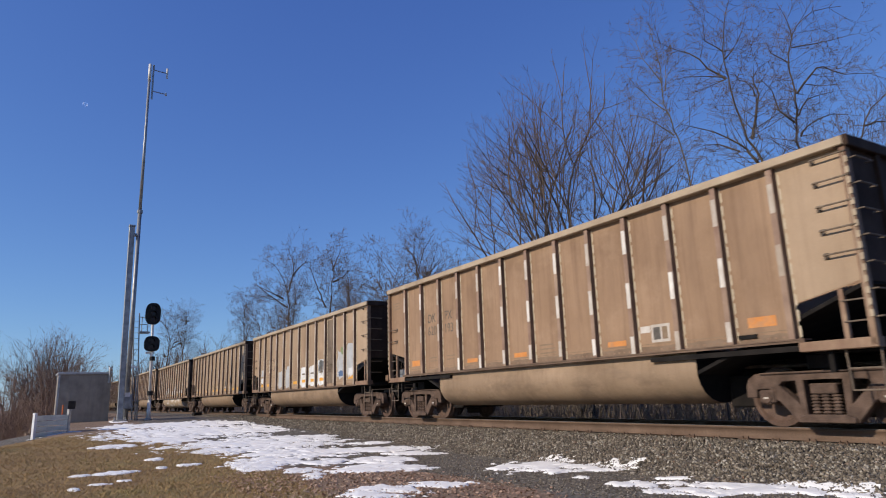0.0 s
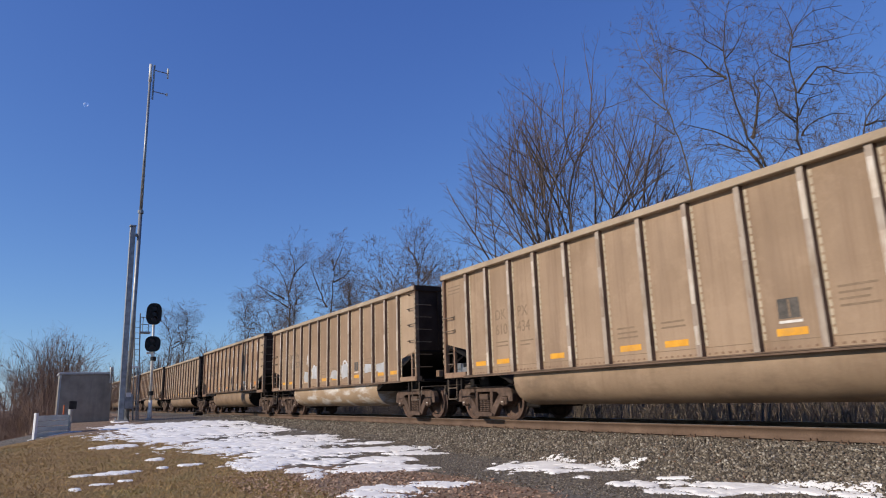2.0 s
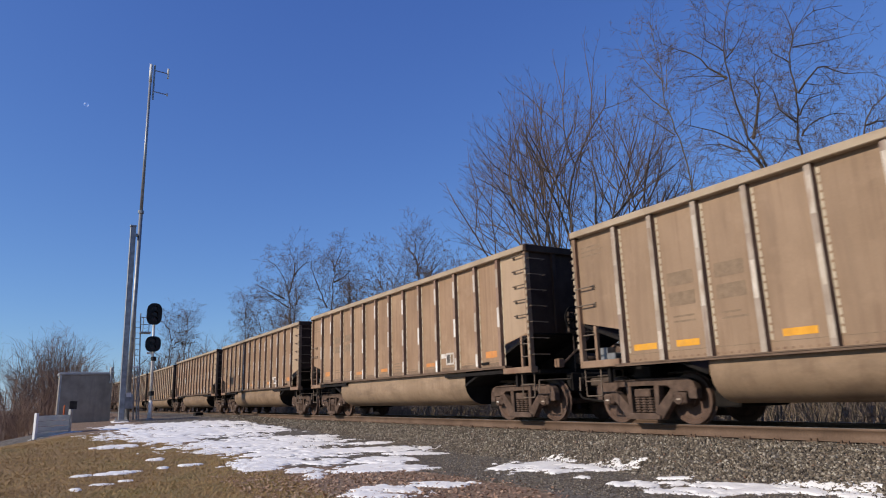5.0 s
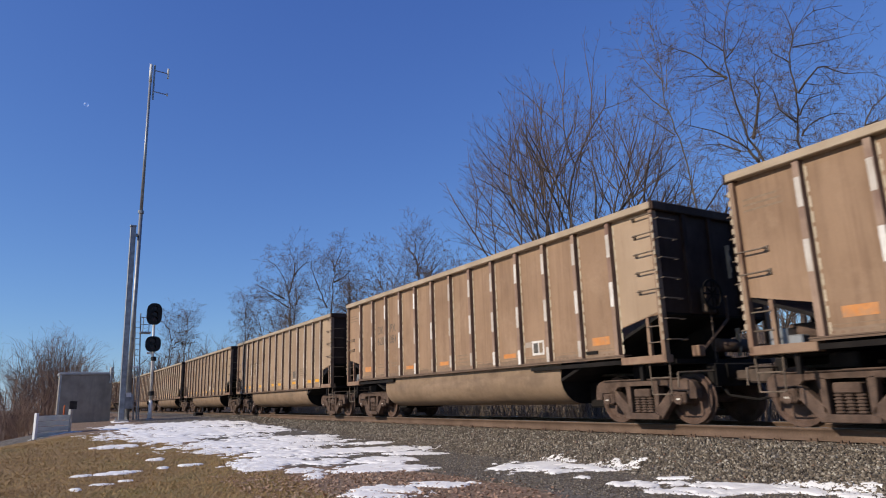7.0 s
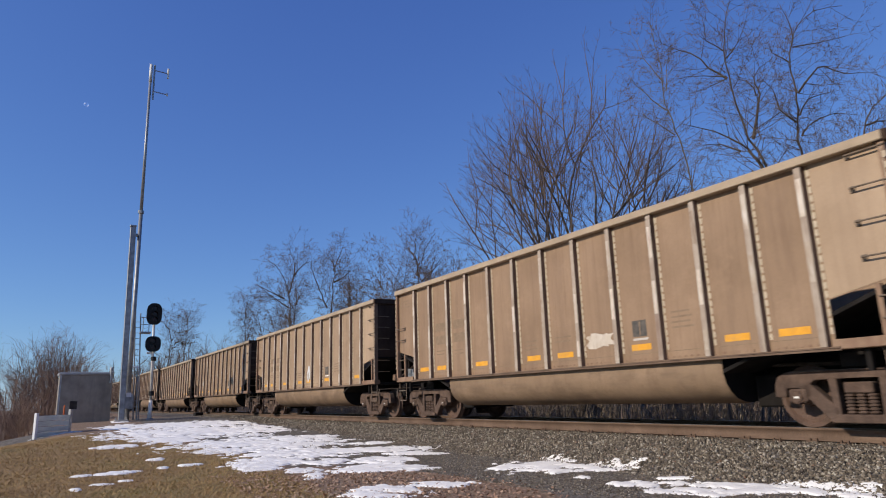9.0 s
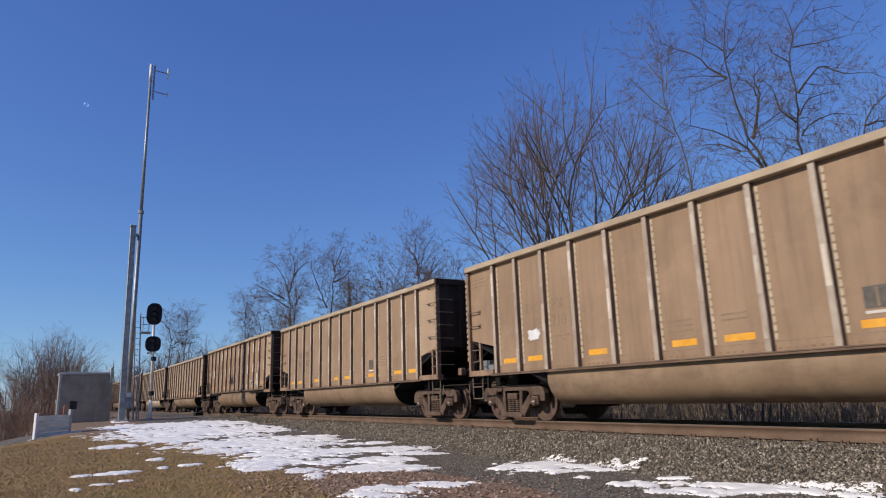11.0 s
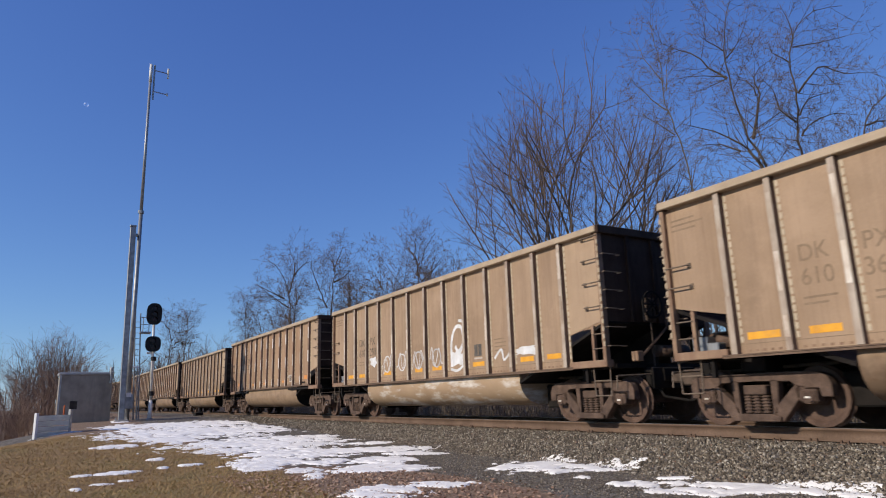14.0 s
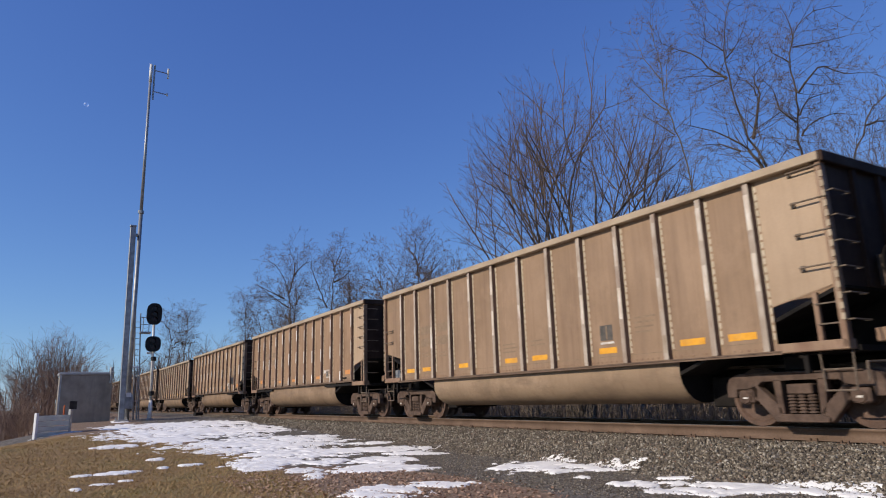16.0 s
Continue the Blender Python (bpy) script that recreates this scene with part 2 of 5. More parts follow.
def blade_material(name, stops):
    m = bpy.data.materials.new(name)
    m.use_nodes = True
    nt = m.node_tree
    bsdf = nt.nodes["Principled BSDF"]
    geo = nt.nodes.new("ShaderNodeNewGeometry")
    patch = noise_tex(nt, mapped(nt), 0.55, 4)
    add = nt.nodes.new("ShaderNodeMath")
    add.operation = "MULTIPLY_ADD"
    add.inputs[1].default_value = 0.55
    nt.links.new(geo.outputs["Random Per Island"], add.inputs[0])
    sub = nt.nodes.new("ShaderNodeMath")
    sub.operation = "SUBTRACT"
    sub.inputs[1].default_value = 0.25
    nt.links.new(patch, sub.inputs[0])
    nt.links.new(sub.outputs[0], add.inputs[2])
    nt.links.new(ramp(nt, add.outputs[0], stops), bsdf.inputs["Base Color"])
    bsdf.inputs["Roughness"].default_value = 0.85
    bsdf.inputs["Specular IOR Level"].default_value = 0.15
    return m


def ground_material():
    """Gravelly dirt, lawn and leaf litter, mixed by the masks that the ground carries."""
    m = bpy.data.materials.new("ground_soil")
    m.use_nodes = True
    nt = m.node_tree
    bsdf = nt.nodes["Principled BSDF"]
    vec = mapped(nt)
    vor = nt.nodes.new("ShaderNodeTexVoronoi")
    vor.inputs["Scale"].default_value = 26.0
    nt.links.new(vec, vor.inputs["Vector"])
    gcol = ramp(nt, vor.outputs["Color"], [(0.15, (0.07, 0.061, 0.052)), (0.5, (0.135, 0.12, 0.102)), (0.9, (0.24, 0.22, 0.19))])
    gcol = mix_col(nt, ramp(nt, noise_tex(nt, vec, 1.2, 6), [(0.45, (0, 0, 0)), (0.7, (0.6, 0.6, 0.6))]), gcol, (0.12, 0.095, 0.075))
    lawn = ramp(nt, noise_tex(nt, vec, 0.8, 8, 0.7), [(0.3, (0.18, 0.112, 0.056)), (0.5, (0.30, 0.20, 0.097)), (0.7, (0.235, 0.185, 0.082))])
    lawn = mix_col(nt, 1.0, lawn, ramp(nt, noise_tex(nt, vec, 38, 5, 0.7), [(0.3, (0.5, 0.5, 0.5)), (0.7, (1.3, 1.3, 1.3))]), "MULTIPLY")
    litter = ramp(nt, noise_tex(nt, vec, 14, 6, 0.7), [(0.3, (0.10, 0.075, 0.056)), (0.5, (0.23, 0.16, 0.11)), (0.7, (0.36, 0.26, 0.185))])
    ag = nt.nodes.new("ShaderNodeAttribute")
    ag.attribute_name = "grass"
    al = nt.nodes.new("ShaderNodeAttribute")
    al.attribute_name = "litter"
    edge = noise_tex(nt, vec, 2.2, 6, 0.7)

    def ragged(fac):
        a = nt.nodes.new("ShaderNodeMath")
        a.operation = "ADD"
        nt.links.new(fac, a.inputs[0])
        nt.links.new(edge, a.inputs[1])
        return ramp(nt, a.outputs[0], [(0.88, (0, 0, 0)), (1.1, (1, 1, 1))])
    col = mix_col(nt, ragged(al.outputs["Fac"]), gcol, litter)
    # dark soil beyond the track: the train's shade is put into its colour
    ah = nt.nodes.new("ShaderNodeAttribute")
    ah.attribute_name = "shaded_soil"
    shaded_soil = ramp(nt, noise_tex(nt, vec, 9, 6, 0.7), [(0.3, (0.022, 0.016, 0.012)), (0.55, (0.06, 0.042, 0.03)), (0.75, (0.13, 0.092, 0.066))])
    col = mix_col(nt, ragged(ah.outputs["Fac"]), col, shaded_soil)
    col = mix_col(nt, ragged(ag.outputs["Fac"]), col, lawn)
    nt.links.new(col, bsdf.inputs["Base Color"])
    bsdf.inputs["Roughness"].default_value = 0.95
    bsdf.inputs["Specular IOR Level"].default_value = 0.15
    b = nt.nodes.new("ShaderNodeBump")
    b.inputs["Strength"].default_value = 0.6
    b.inputs["Distance"].default_value = 0.03
    nt.links.new(vor.outputs["Distance"], b.inputs["Height"])
    nt.links.new(b.outputs[0], bsdf.inputs["Normal"])
    return m


M["stone"] = stone_material()
M["blade"] = blade_material("dry_lawn_blades", [(0.0, (0.155, 0.088, 0.043)), (0.35, (0.34, 0.218, 0.105)), (0.6, (0.40, 0.272, 0.127)), (0.8, (0.265, 0.20, 0.08)), (1.0, (0.20, 0.18, 0.075))])
M["leaf"] = blade_material("fallen_leaves", [(0.0, (0.14, 0.085, 0.06)), (0.4, (0.31, 0.19, 0.13)), (0.7, (0.44, 0.30, 0.21)), (1.0, (0.33, 0.26, 0.19))])
M["ground"] = ground_material()


# ---------------------------------------------------------------- mesh helpers
def part(name, bm, mat, parent, label="", smooth=False):
    """Links a bmesh as one mesh object under a thing or a part."""
    me = bpy.data.meshes.new(name)
    bm.to_mesh(me)
    bm.free()
    me.materials.append(M[mat])
    if smooth:
        for f in me.polygons:
            f.use_smooth = True
    ob = new(name, me)
    ob.parent = parent
    if label:
        tagged(ob, label)
    return ob


def empty(name, m, label, category, group="", kind=""):
    ob = new(name)
    ob.empty_display_size = 0.3
    ob.matrix_basis = m
    return tagged(ob, label, category, group, kind)


def box(bm, x0, x1, y0, y1, z0, z1):
    v = [bm.verts.new(c) for c in ((x0, y0, z0), (x1, y0, z0), (x1, y1, z0), (x0, y1, z0), (x0, y0, z1), (x1, y0, z1), (x1, y1, z1), (x0, y1, z1))]
    for f in ((0, 3, 2, 1), (4, 5, 6, 7), (0, 1, 5, 4), (1, 2, 6, 5), (2, 3, 7, 6), (3, 0, 4, 7)):
        bm.faces.new([v[i] for i in f])


def soften(bm, width=0.008, segments=1):
    bmesh.ops.bevel(bm, geom=bm.edges[:], offset=width, segments=segments, affect="EDGES", clamp_overlap=True)
    return bm


def boxes(*rows, bevel=0.0):
    bm = bmesh.new()
    for r in rows:
        box(bm, *r)
    if bevel:
        soften(bm, bevel)
    return bm


def slab(bm, outline, y0, y1):
    """Extrudes an (x, z) outline from y0 to y1."""
    a = [bm.verts.new((x, y0, z)) for x, z in outline]
    b = [bm.verts.new((x, y1, z)) for x, z in outline]
    n = len(outline)
    bm.faces.new(a)
    bm.faces.new(b[::-1])
    for i in range(n):
        j = (i + 1) % n
        bm.faces.new((a[j], a[i], b[i], b[j]))


def fixed(bm):
    bmesh.ops.recalc_face_normals(bm, faces=bm.faces[:])
    return bm


def rod(bm, a, b, r0, r1=None, sides=8, caps=True):
    a, b = Vector(a), Vector(b)
    r1 = r0 if r1 is None else r1
    d = (b - a).normalized()
    u = d.orthogonal().normalized()
    w = d.cross(u)
    ra = [bm.verts.new(a + (u * math.cos(t) + w * math.sin(t)) * r0) for t in (2 * math.pi * i / sides for i in range(sides))]
    rb = [bm.verts.new(b + (u * math.cos(t) + w * math.sin(t)) * r1) for t in (2 * math.pi * i / sides for i in range(sides))]
    for i in range(sides):
        j = (i + 1) % sides
        bm.faces.new((ra[i], ra[j], rb[j], rb[i]))
    if caps:
        bm.faces.new(ra[::-1])
        bm.faces.new(rb)


def rods(*rows, sides=8):
    bm = bmesh.new()
    for r in rows:
        rod(bm, *r, sides=sides)
    return bm


def lathe(bm, profile, sides=32, axis="y"):
    """Turns a closed (radius, along) profile about an axis."""
    rings = []
    for i in range(sides):
        t = 2 * math.pi * i / sides
        c, s = math.cos(t), math.sin(t)
        if axis == "y":
            rings.append([bm.verts.new((r * c, a, r * s)) for r, a in profile])
        else:
            rings.append([bm.verts.new((r * c, r * s, a)) for r, a in profile])
    n = len(profile)
    for i in range(sides):
        p, q = rings[i], rings[(i + 1) % sides]
        for k in range(n):
            l = (k + 1) % n
            bm.faces.new((p[k], p[l], q[l], q[k]))
    return fixed(bm)


def array_mesh(name, verts, faces):
    """A mesh from numpy arrays, all faces of one size."""
    me = bpy.data.meshes.new(name)
    verts, faces = np.asarray(verts, np.float32), np.asarray(faces, np.int32)
    k = faces.shape[1]
    me.vertices.add(len(verts))
    me.vertices.foreach_set("co", verts.ravel())
    me.loops.add(faces.size)
    me.loops.foreach_set("vertex_index", faces.ravel())
    me.polygons.add(len(faces))
    me.polygons.foreach_set("loop_start", np.arange(len(faces), dtype=np.int32) * k)
    me.polygons.foreach_set("loop_total", np.full(len(faces), k, np.int32))
    me.update(calc_edges=True)
    return me


# ---------------------------------------------------------------- plan of the place
TRACK_Y, BEND, BEND_X = 10.8912, -1.2785e-4, -8.7311


def track_y(x):
    return TRACK_Y + BEND * (np.clip(x, -400, 60) - BEND_X) ** 2


def base_level(x, y):
    """Level of the ground beside the track: it rises slowly towards the signal, and falls away beyond the lawn."""
    b = -0.62 + 0.50 * np.clip((-12 - x) / 26, 0, 1)
    drop = np.clip((-33 - x) / 8, 0, 1) * np.clip((0.6 - y) / 3, 0, 1) * 1.6
    tilt = 0.17 * np.clip(0.8 - y, 0, 2.5) * np.clip((-22 - x) / 5, 0, 1)
    return b - drop - tilt


def ground_z(x, y):
    x, y = np.asarray(x, float), np.asarray(y, float)
    dy = y - track_y(x)
    near = base_level(x, y)
    far = -0.75 + 0.9 * np.clip((dy - 7) / 12, 0, 1) + 0.13 * np.clip(dy - 16, 0, 70)
    b = np.where(dy < 0, near, far)
    bed = -0.232 - np.maximum(0, np.abs(dy) - 1.5) * 0.32
    z = np.maximum(b, np.minimum(bed, -0.232))
    return z + 0.018 * np.sin(1.7 * x + 0.6 * y) * np.sin(1.3 * y - 0.5 * x) * (np.abs(dy) > 2.2)


def grass_mask(x, y):
    """1 on the lawn, 0 on the gravel beside the ballast."""
    edge = np.interp(x, [-40, -31, -28.2, -26.5, -17.5, -11, -8.4, -3], [-9, -6, 0.2, 1.9, 3.9, 3.6, 3.3, 2.2])
    return np.clip((edge - y) / 0.9 + 0.5, 0, 1)


def litter_mask(x, y):
    edge = np.interp(x, [-14, -11, -8.3, -5, -2], [4.4, 5.4, 5.9, 5.0, 4.6])
    return np.clip((edge - y) / 0.7 + 0.5, 0, 1) * np.clip((x + 14) / 3, 0, 1)


def lumps(x, y, scale, seed):
    out = np.empty(x.shape)
    flat, fx, fy = out.ravel(), x.ravel(), y.ravel()
    for i in range(flat.size):
        flat[i] = noise.fractal(Vector((fx[i] * scale, fy[i] * scale, seed)), 0.9, 2.1, 4)
    return out


def build_ground():
    xs = np.concatenate([-np.geomspace(1800, 62, 26), np.arange(-60, 6, 0.3), np.geomspace(6, 1800, 26)])
    ys = np.concatenate([-np.geomspace(1800, 8.5, 22), np.arange(-8, 26, 0.25), np.geomspace(26, 1800, 30)])
    X, Y = np.meshgrid(xs, ys, indexing="ij")
    Z = ground_z(X, Y)
    n, k = X.shape
    idx = np.arange(n * k).reshape(n, k)
    quads = np.stack([idx[:-1, :-1], idx[1:, :-1], idx[1:, 1:], idx[:-1, 1:]], -1).reshape(-1, 4)
    me = array_mesh("ground", np.stack([X, Y, Z], -1).reshape(-1, 3), quads)
    far = np.clip((np.abs(Y - track_y(X)) - 6) / 2, 0, 1) * (Y > 0)
    # mask of the far side, where the ground is painted shade-dark
    shaded_soil = np.clip(Y - track_y(X) - 1.6, 0, 1)
    for name, val in (("shaded_soil", shaded_soil), ("grass", grass_mask(X, Y) * (X > -45)), ("litter", np.maximum(litter_mask(X, Y), np.maximum(far, (X < -45) * (np.abs(Y - track_y(X)) > 4))))):
        a = me.attributes.new(name, "FLOAT", "POINT")
        a.data.foreach_set("value", val.ravel().astype(np.float32))
    me.materials.append(M["ground"])
    for f in me.polygons:
        f.use_smooth = True
    return tagged(new("ground", me), "gravelly trackside ground with brown winter lawn", "ground", kind="structure")


build_ground()


# ---------------------------------------------------------------- track
def swept(name, profile, side, x0, x1, step, mat):
    """Sweeps a (y, z) profile along the bend of the track."""
    xs = np.arange(x0, x1 + 0.1, step)
    n = len(profile)
    v = []
    for x in xs:
        th = math.atan(2 * BEND * (x - BEND_X))
        for y, z in profile:
            o = side + y
            v.append((x - o * math.sin(th), float(track_y(x)) + o * math.cos(th), z))
    idx = np.arange(len(xs) * n).reshape(len(xs), n)
    a, b = idx[:-1], idx[1:]
    q = np.stack([a, np.roll(a, -1, 1), np.roll(b, -1, 1), b], -1).reshape(-1, 4)
    me = array_mesh(name, v, q)
    me.materials.append(M[mat])
    return new(name, me)


RAIL_SIDE = [(-0.075, -0.196), (0.075, -0.196), (0.075, -0.182), (0.012, -0.162), (0.010, -0.05), (0.034, -0.038), (0.034, -0.004), (-0.034, -0.004), (-0.034, -0.038), (-0.010, -0.05), (-0.012, -0.162), (-0.075, -0.182)]
RAIL_HEAD = [(-0.028, -0.004), (0.028, -0.004), (0.024, 0.0), (-0.024, 0.0)]
for side in (-0.7525, 0.7525):
    rail = swept("rail", RAIL_SIDE, side, -320, 30, 2.5, "rail")
    tagged(rail, "rust-brown steel rail spiked to wooden ties", "rail", "rails of the track")
    head = swept("rail_head", RAIL_HEAD, side, -320, 30, 2.5, "railtop")
    head.parent = rail
    tagged(head, "polished running surface of the rail")


def on_track(x, off=0.0, z=0.0):
    th = math.atan(2 * BEND * (x - BEND_X))
    return Matrix.Translation((x - off * math.sin(th), float(track_y(x)) + off * math.cos(th), z)) @ Matrix.Rotation(th, 4, "Z")


def build_ties():
    rng = random.Random(4)
    bm = soften(boxes((-0.115, 0.115, -1.3, 1.3, -0.38, -0.212)), 0.012)
    me = bpy.data.meshes.new("tie")
    bm.to_mesh(me)
    bm.free()
    me.materials.append(M["tie"])
    plate = boxes((-0.09, 0.09, -0.94, -0.58, -0.214, -0.194))
    for s in (-0.88, -0.64):
        for x in (-0.05, 0.05):
            box(plate, x - 0.012, x + 0.012, s - 0.012, s + 0.012, -0.2, -0.16)
    pm = bpy.data.meshes.new("tie_plate")
    plate.to_mesh(pm)
    plate.free()
    pm.materials.append(M["rail"])
    x = 4.0
    while x > -75:
        t = new("tie", me)
        t.matrix_basis = on_track(x) @ pose(0, rng.uniform(-0.05, 0.05), rng.uniform(-0.012, 0.004), 0, 0, rng.uniform(-1.5, 1.5))
        tagged(t, "weathered dark wooden railway tie set in ballast", "railway tie", "ties of the track")
        p = new("tie_plate", pm)
        p.parent = t
        x -= 0.53 + rng.uniform(-0.02, 0.02)


build_ties()
bar = soften(boxes((-0.32, 0.32, -0.05, -0.008, -0.15, -0.05)), 0.01)
joint = part("joint_bar", bar, "rail", None)
joint.matrix_basis = on_track(-35.0, -0.7525)
tagged(joint, "bolted brown steel joint bar on the rail", "joint bar")
cbox = part("track_box", soften(boxes((-0.35, 0.35, -0.25, 0.25, -0.1, 0.16)), 0.03), "under", None)
cbox.matrix_basis = on_track(-45.5, -2.3, float(ground_z(-45.5, float(track_y(-45.5)) - 2.3)) + 0.05)
tagged(cbox, "low dark track connection box beside the rail", "track box")


def build_ballast():
    """Crushed stone beside the near rail, each stone an uneven block."""
    rng = np.random.default_rng(5)
    zones = [(50000, -22, -0.5, -2.9, -0.86, 0.012, 0.030), (8000, -45, -22, -2.7, -0.86, 0.022, 0.04), (26000, -20, -1.5, -5.2, -2.7, 0.005, 0.014)]
    cube = np.array([(1, 0, 0), (-1, 0, 0), (0, 1, 0), (0, -1, 0), (0, 0, 1), (0, 0, -1)], float)
    faces = np.array([(0, 2, 4), (2, 1, 4), (1, 3, 4), (3, 0, 4), (2, 0, 5), (1, 2, 5), (3, 1, 5), (0, 3, 5)])
    V, F, base = [], [], 0
    for count, x0, x1, d0, d1, s0, s1 in zones:
        # denser towards the viewer's end of the stretch
        u = rng.random(count)
        x = x1 + (x0 - x1) * u ** 1.25
        d = rng.uniform(d0, d1, count)
        y = track_y(x) + d
        z = ground_z(x, y)
        s = rng.uniform(s0, s1, count)
        shape = (cube[None] + rng.uniform(-0.35, 0.35, (count, 6, 3))) * rng.uniform(0.7, 1.35, (count, 1, 3))
        q = rng.normal(size=(count, 4))
        q /= np.linalg.norm(q, axis=1, keepdims=True)
        w, a, b, c = q.T
        R = np.stack([1 - 2 * (b * b + c * c), 2 * (a * b - w * c), 2 * (a * c + w * b), 2 * (a * b + w * c), 1 - 2 * (a * a + c * c), 2 * (b * c - w * a), 2 * (a * c - w * b), 2 * (b * c + w * a), 1 - 2 * (a * a + b * b)], -1).reshape(-1, 3, 3)
        P = np.einsum("nij,nkj->nki", R, shape) * s[:, None, None]
        P += np.stack([x, y, z + s * rng.uniform(-0.1, 0.55, count)], -1)[:, None]
        V.append(P.reshape(-1, 3))
        F.append((faces[None] + (np.arange(count) * 6)[:, None, None]).reshape(-1, 3) + base)
        base += count * 6
    me = array_mesh("ballast", np.concatenate(V), np.concatenate(F))
    me.materials.append(M["stone"])
    tagged(new("ballast", me), "grey and tan crushed stone ballast under the track", "ballast", kind="stuff")


build_ballast()


def build_grass():
    rng = np.random.default_rng(8)
    n = 190000
    u = rng.random(n)
    dist = 5.5 + 27 * u ** 1.5
    ang = rng.uniform(-0.16, 0.72, n)
    x, y = -dist * np.cos(ang), dist * np.sin(ang)
    keep = rng.random(n) < grass_mask(x, y) ** 1.5
    x, y, dist = x[keep], y[keep], dist[keep]
    n = len(x)
    z = ground_z(x, y) - 0.004
    h = rng.uniform(0.012, 0.042, n)
    w = rng.uniform(0.003, 0.006, n) * (1 + dist / 14)
    a = rng.uniform(0, 2 * math.pi, n)
    lean = rng.uniform(0.3, 1.6, n) * h
    b = rng.uniform(0, 2 * math.pi, n)
    p0 = np.stack([x - w * np.cos(a), y - w * np.sin(a), z], -1)
    p1 = np.stack([x + w * np.cos(a), y + w * np.sin(a), z], -1)
    p2 = np.stack([x + lean * np.cos(b), y + lean * np.sin(b), z + h], -1)
    me = array_mesh("lawn_grass", np.stack([p0, p1, p2], 1).reshape(-1, 3), np.arange(3 * n).reshape(n, 3))
    me.materials.append(M["blade"])
    tagged(new("lawn_grass", me), "short dry brown and green winter lawn", "grass", kind="stuff")
    n = 9000
    x = rng.uniform(-12.5, -4.5, n)
    y = rng.uniform(2.5, 6.4, n)
    keep = rng.random(n) < litter_mask(x, y) * 0.9
    x, y = x[keep], y[keep]
    n = len(x)
    z = ground_z(x, y) + 0.006
    s = rng.uniform(0.014, 0.032, n)
    a = rng.uniform(0, 2 * math.pi, n)
    c, d = np.cos(a) * s, np.sin(a) * s
    t = rng.uniform(-0.4, 0.9, (n, 4)) * s[:, None]
    P = np.stack([np.stack([x - c, y - d, z + t[:, 0]], -1), np.stack([x + d * 0.6, y - c * 0.6, z + t[:, 1]], -1), np.stack([x + c, y + d, z + t[:, 2]], -1), np.stack([x - d * 0.6, y + c * 0.6, z + t[:, 3]], -1)], 1)
    me = array_mesh("leaf_litter", P.reshape(-1, 3), np.arange(4 * n).reshape(n, 4))
    me.materials.append(M["leaf"])
    tagged(new("leaf_litter", me), "reddish brown fallen leaves on the ground", "leaves", kind="stuff")


build_grass()

# snow: centre x, y, half length across, half depth; long patches lie square to the lawn's slope
SNOWFIELD = [
    (-31.5, 5.36, 2.5, 2.1), (-31.3, 2.95, 0.95, 1.4), (-25.8, 4.8, 2.5, 3.05), (-22.4, 3.2, 0.9, 1.4), (-18.5, 5.07, 1.83, 2.06), (-20.3, 6.32, 1.2, 0.6), (-15.2, 5.08, 1.18, 1.0), (-13.8, 3.92, 0.6, 1.2), (-11.2, 4.03, 0.19, 0.6),
    (-12.2, 4.09, 0.33, 0.3), (-13.2, 5.04, 0.43, 0.6), (-14.9, 6.67, 1.42, 0.57), (-16.8, 7.48, 0.64, 0.3), (-12.7, 5.87, 0.71, 0.6), (-11.4, 5.33, 0.82, 0.56), (-13.4, 7.15, 0.66, 0.31), (-26.9, 6.47, 1.32, 1.0), (-20.6, 1.7, 0.45, 0.66),
]
PATCHES = [
    (-8.4, 4.02, 0.49, 0.63), (-8.7, 5.09, 0.42, 0.29), (-9.5, 7.56, 0.76, 0.85), (-8.6, 7.91, 0.61, 0.45), (-7.8, 7.06, 0.14, 0.13), (-6.7, 7.15, 0.47, 0.32), (-6.9, 7.86, 0.36, 0.12), (-5.8, 7.07, 0.63, 0.25), (-5.6, 7.87, 0.75, 0.27), (-4.9, 8.05, 0.78, 0.24), (-4.4, 8.1, 0.48, 0.21),
]
SCRAPS = [
    (-13.8, 1.04, 0.36, 0.16), (-13.8, 0.66, 0.18, 0.12), (-14.0, 1.38, 0.31, 0.19), (-16.0, 2.12, 0.21, 0.26), (-14.4, 2.07, 0.13, 0.3), (-14.6, 2.58, 0.24, 0.25), (-12.6, 0.88, 0.2, 0.11), (-12.1, 0.49, 0.11, 0.27), (-12.8, 1.27, 0.13, 0.11), (-20.5, 1.15, 0.12, 0.42), (-37.4, 3.13, 0.46, 1.38), (-29.6, 0.3, 0.9, 0.16),
]


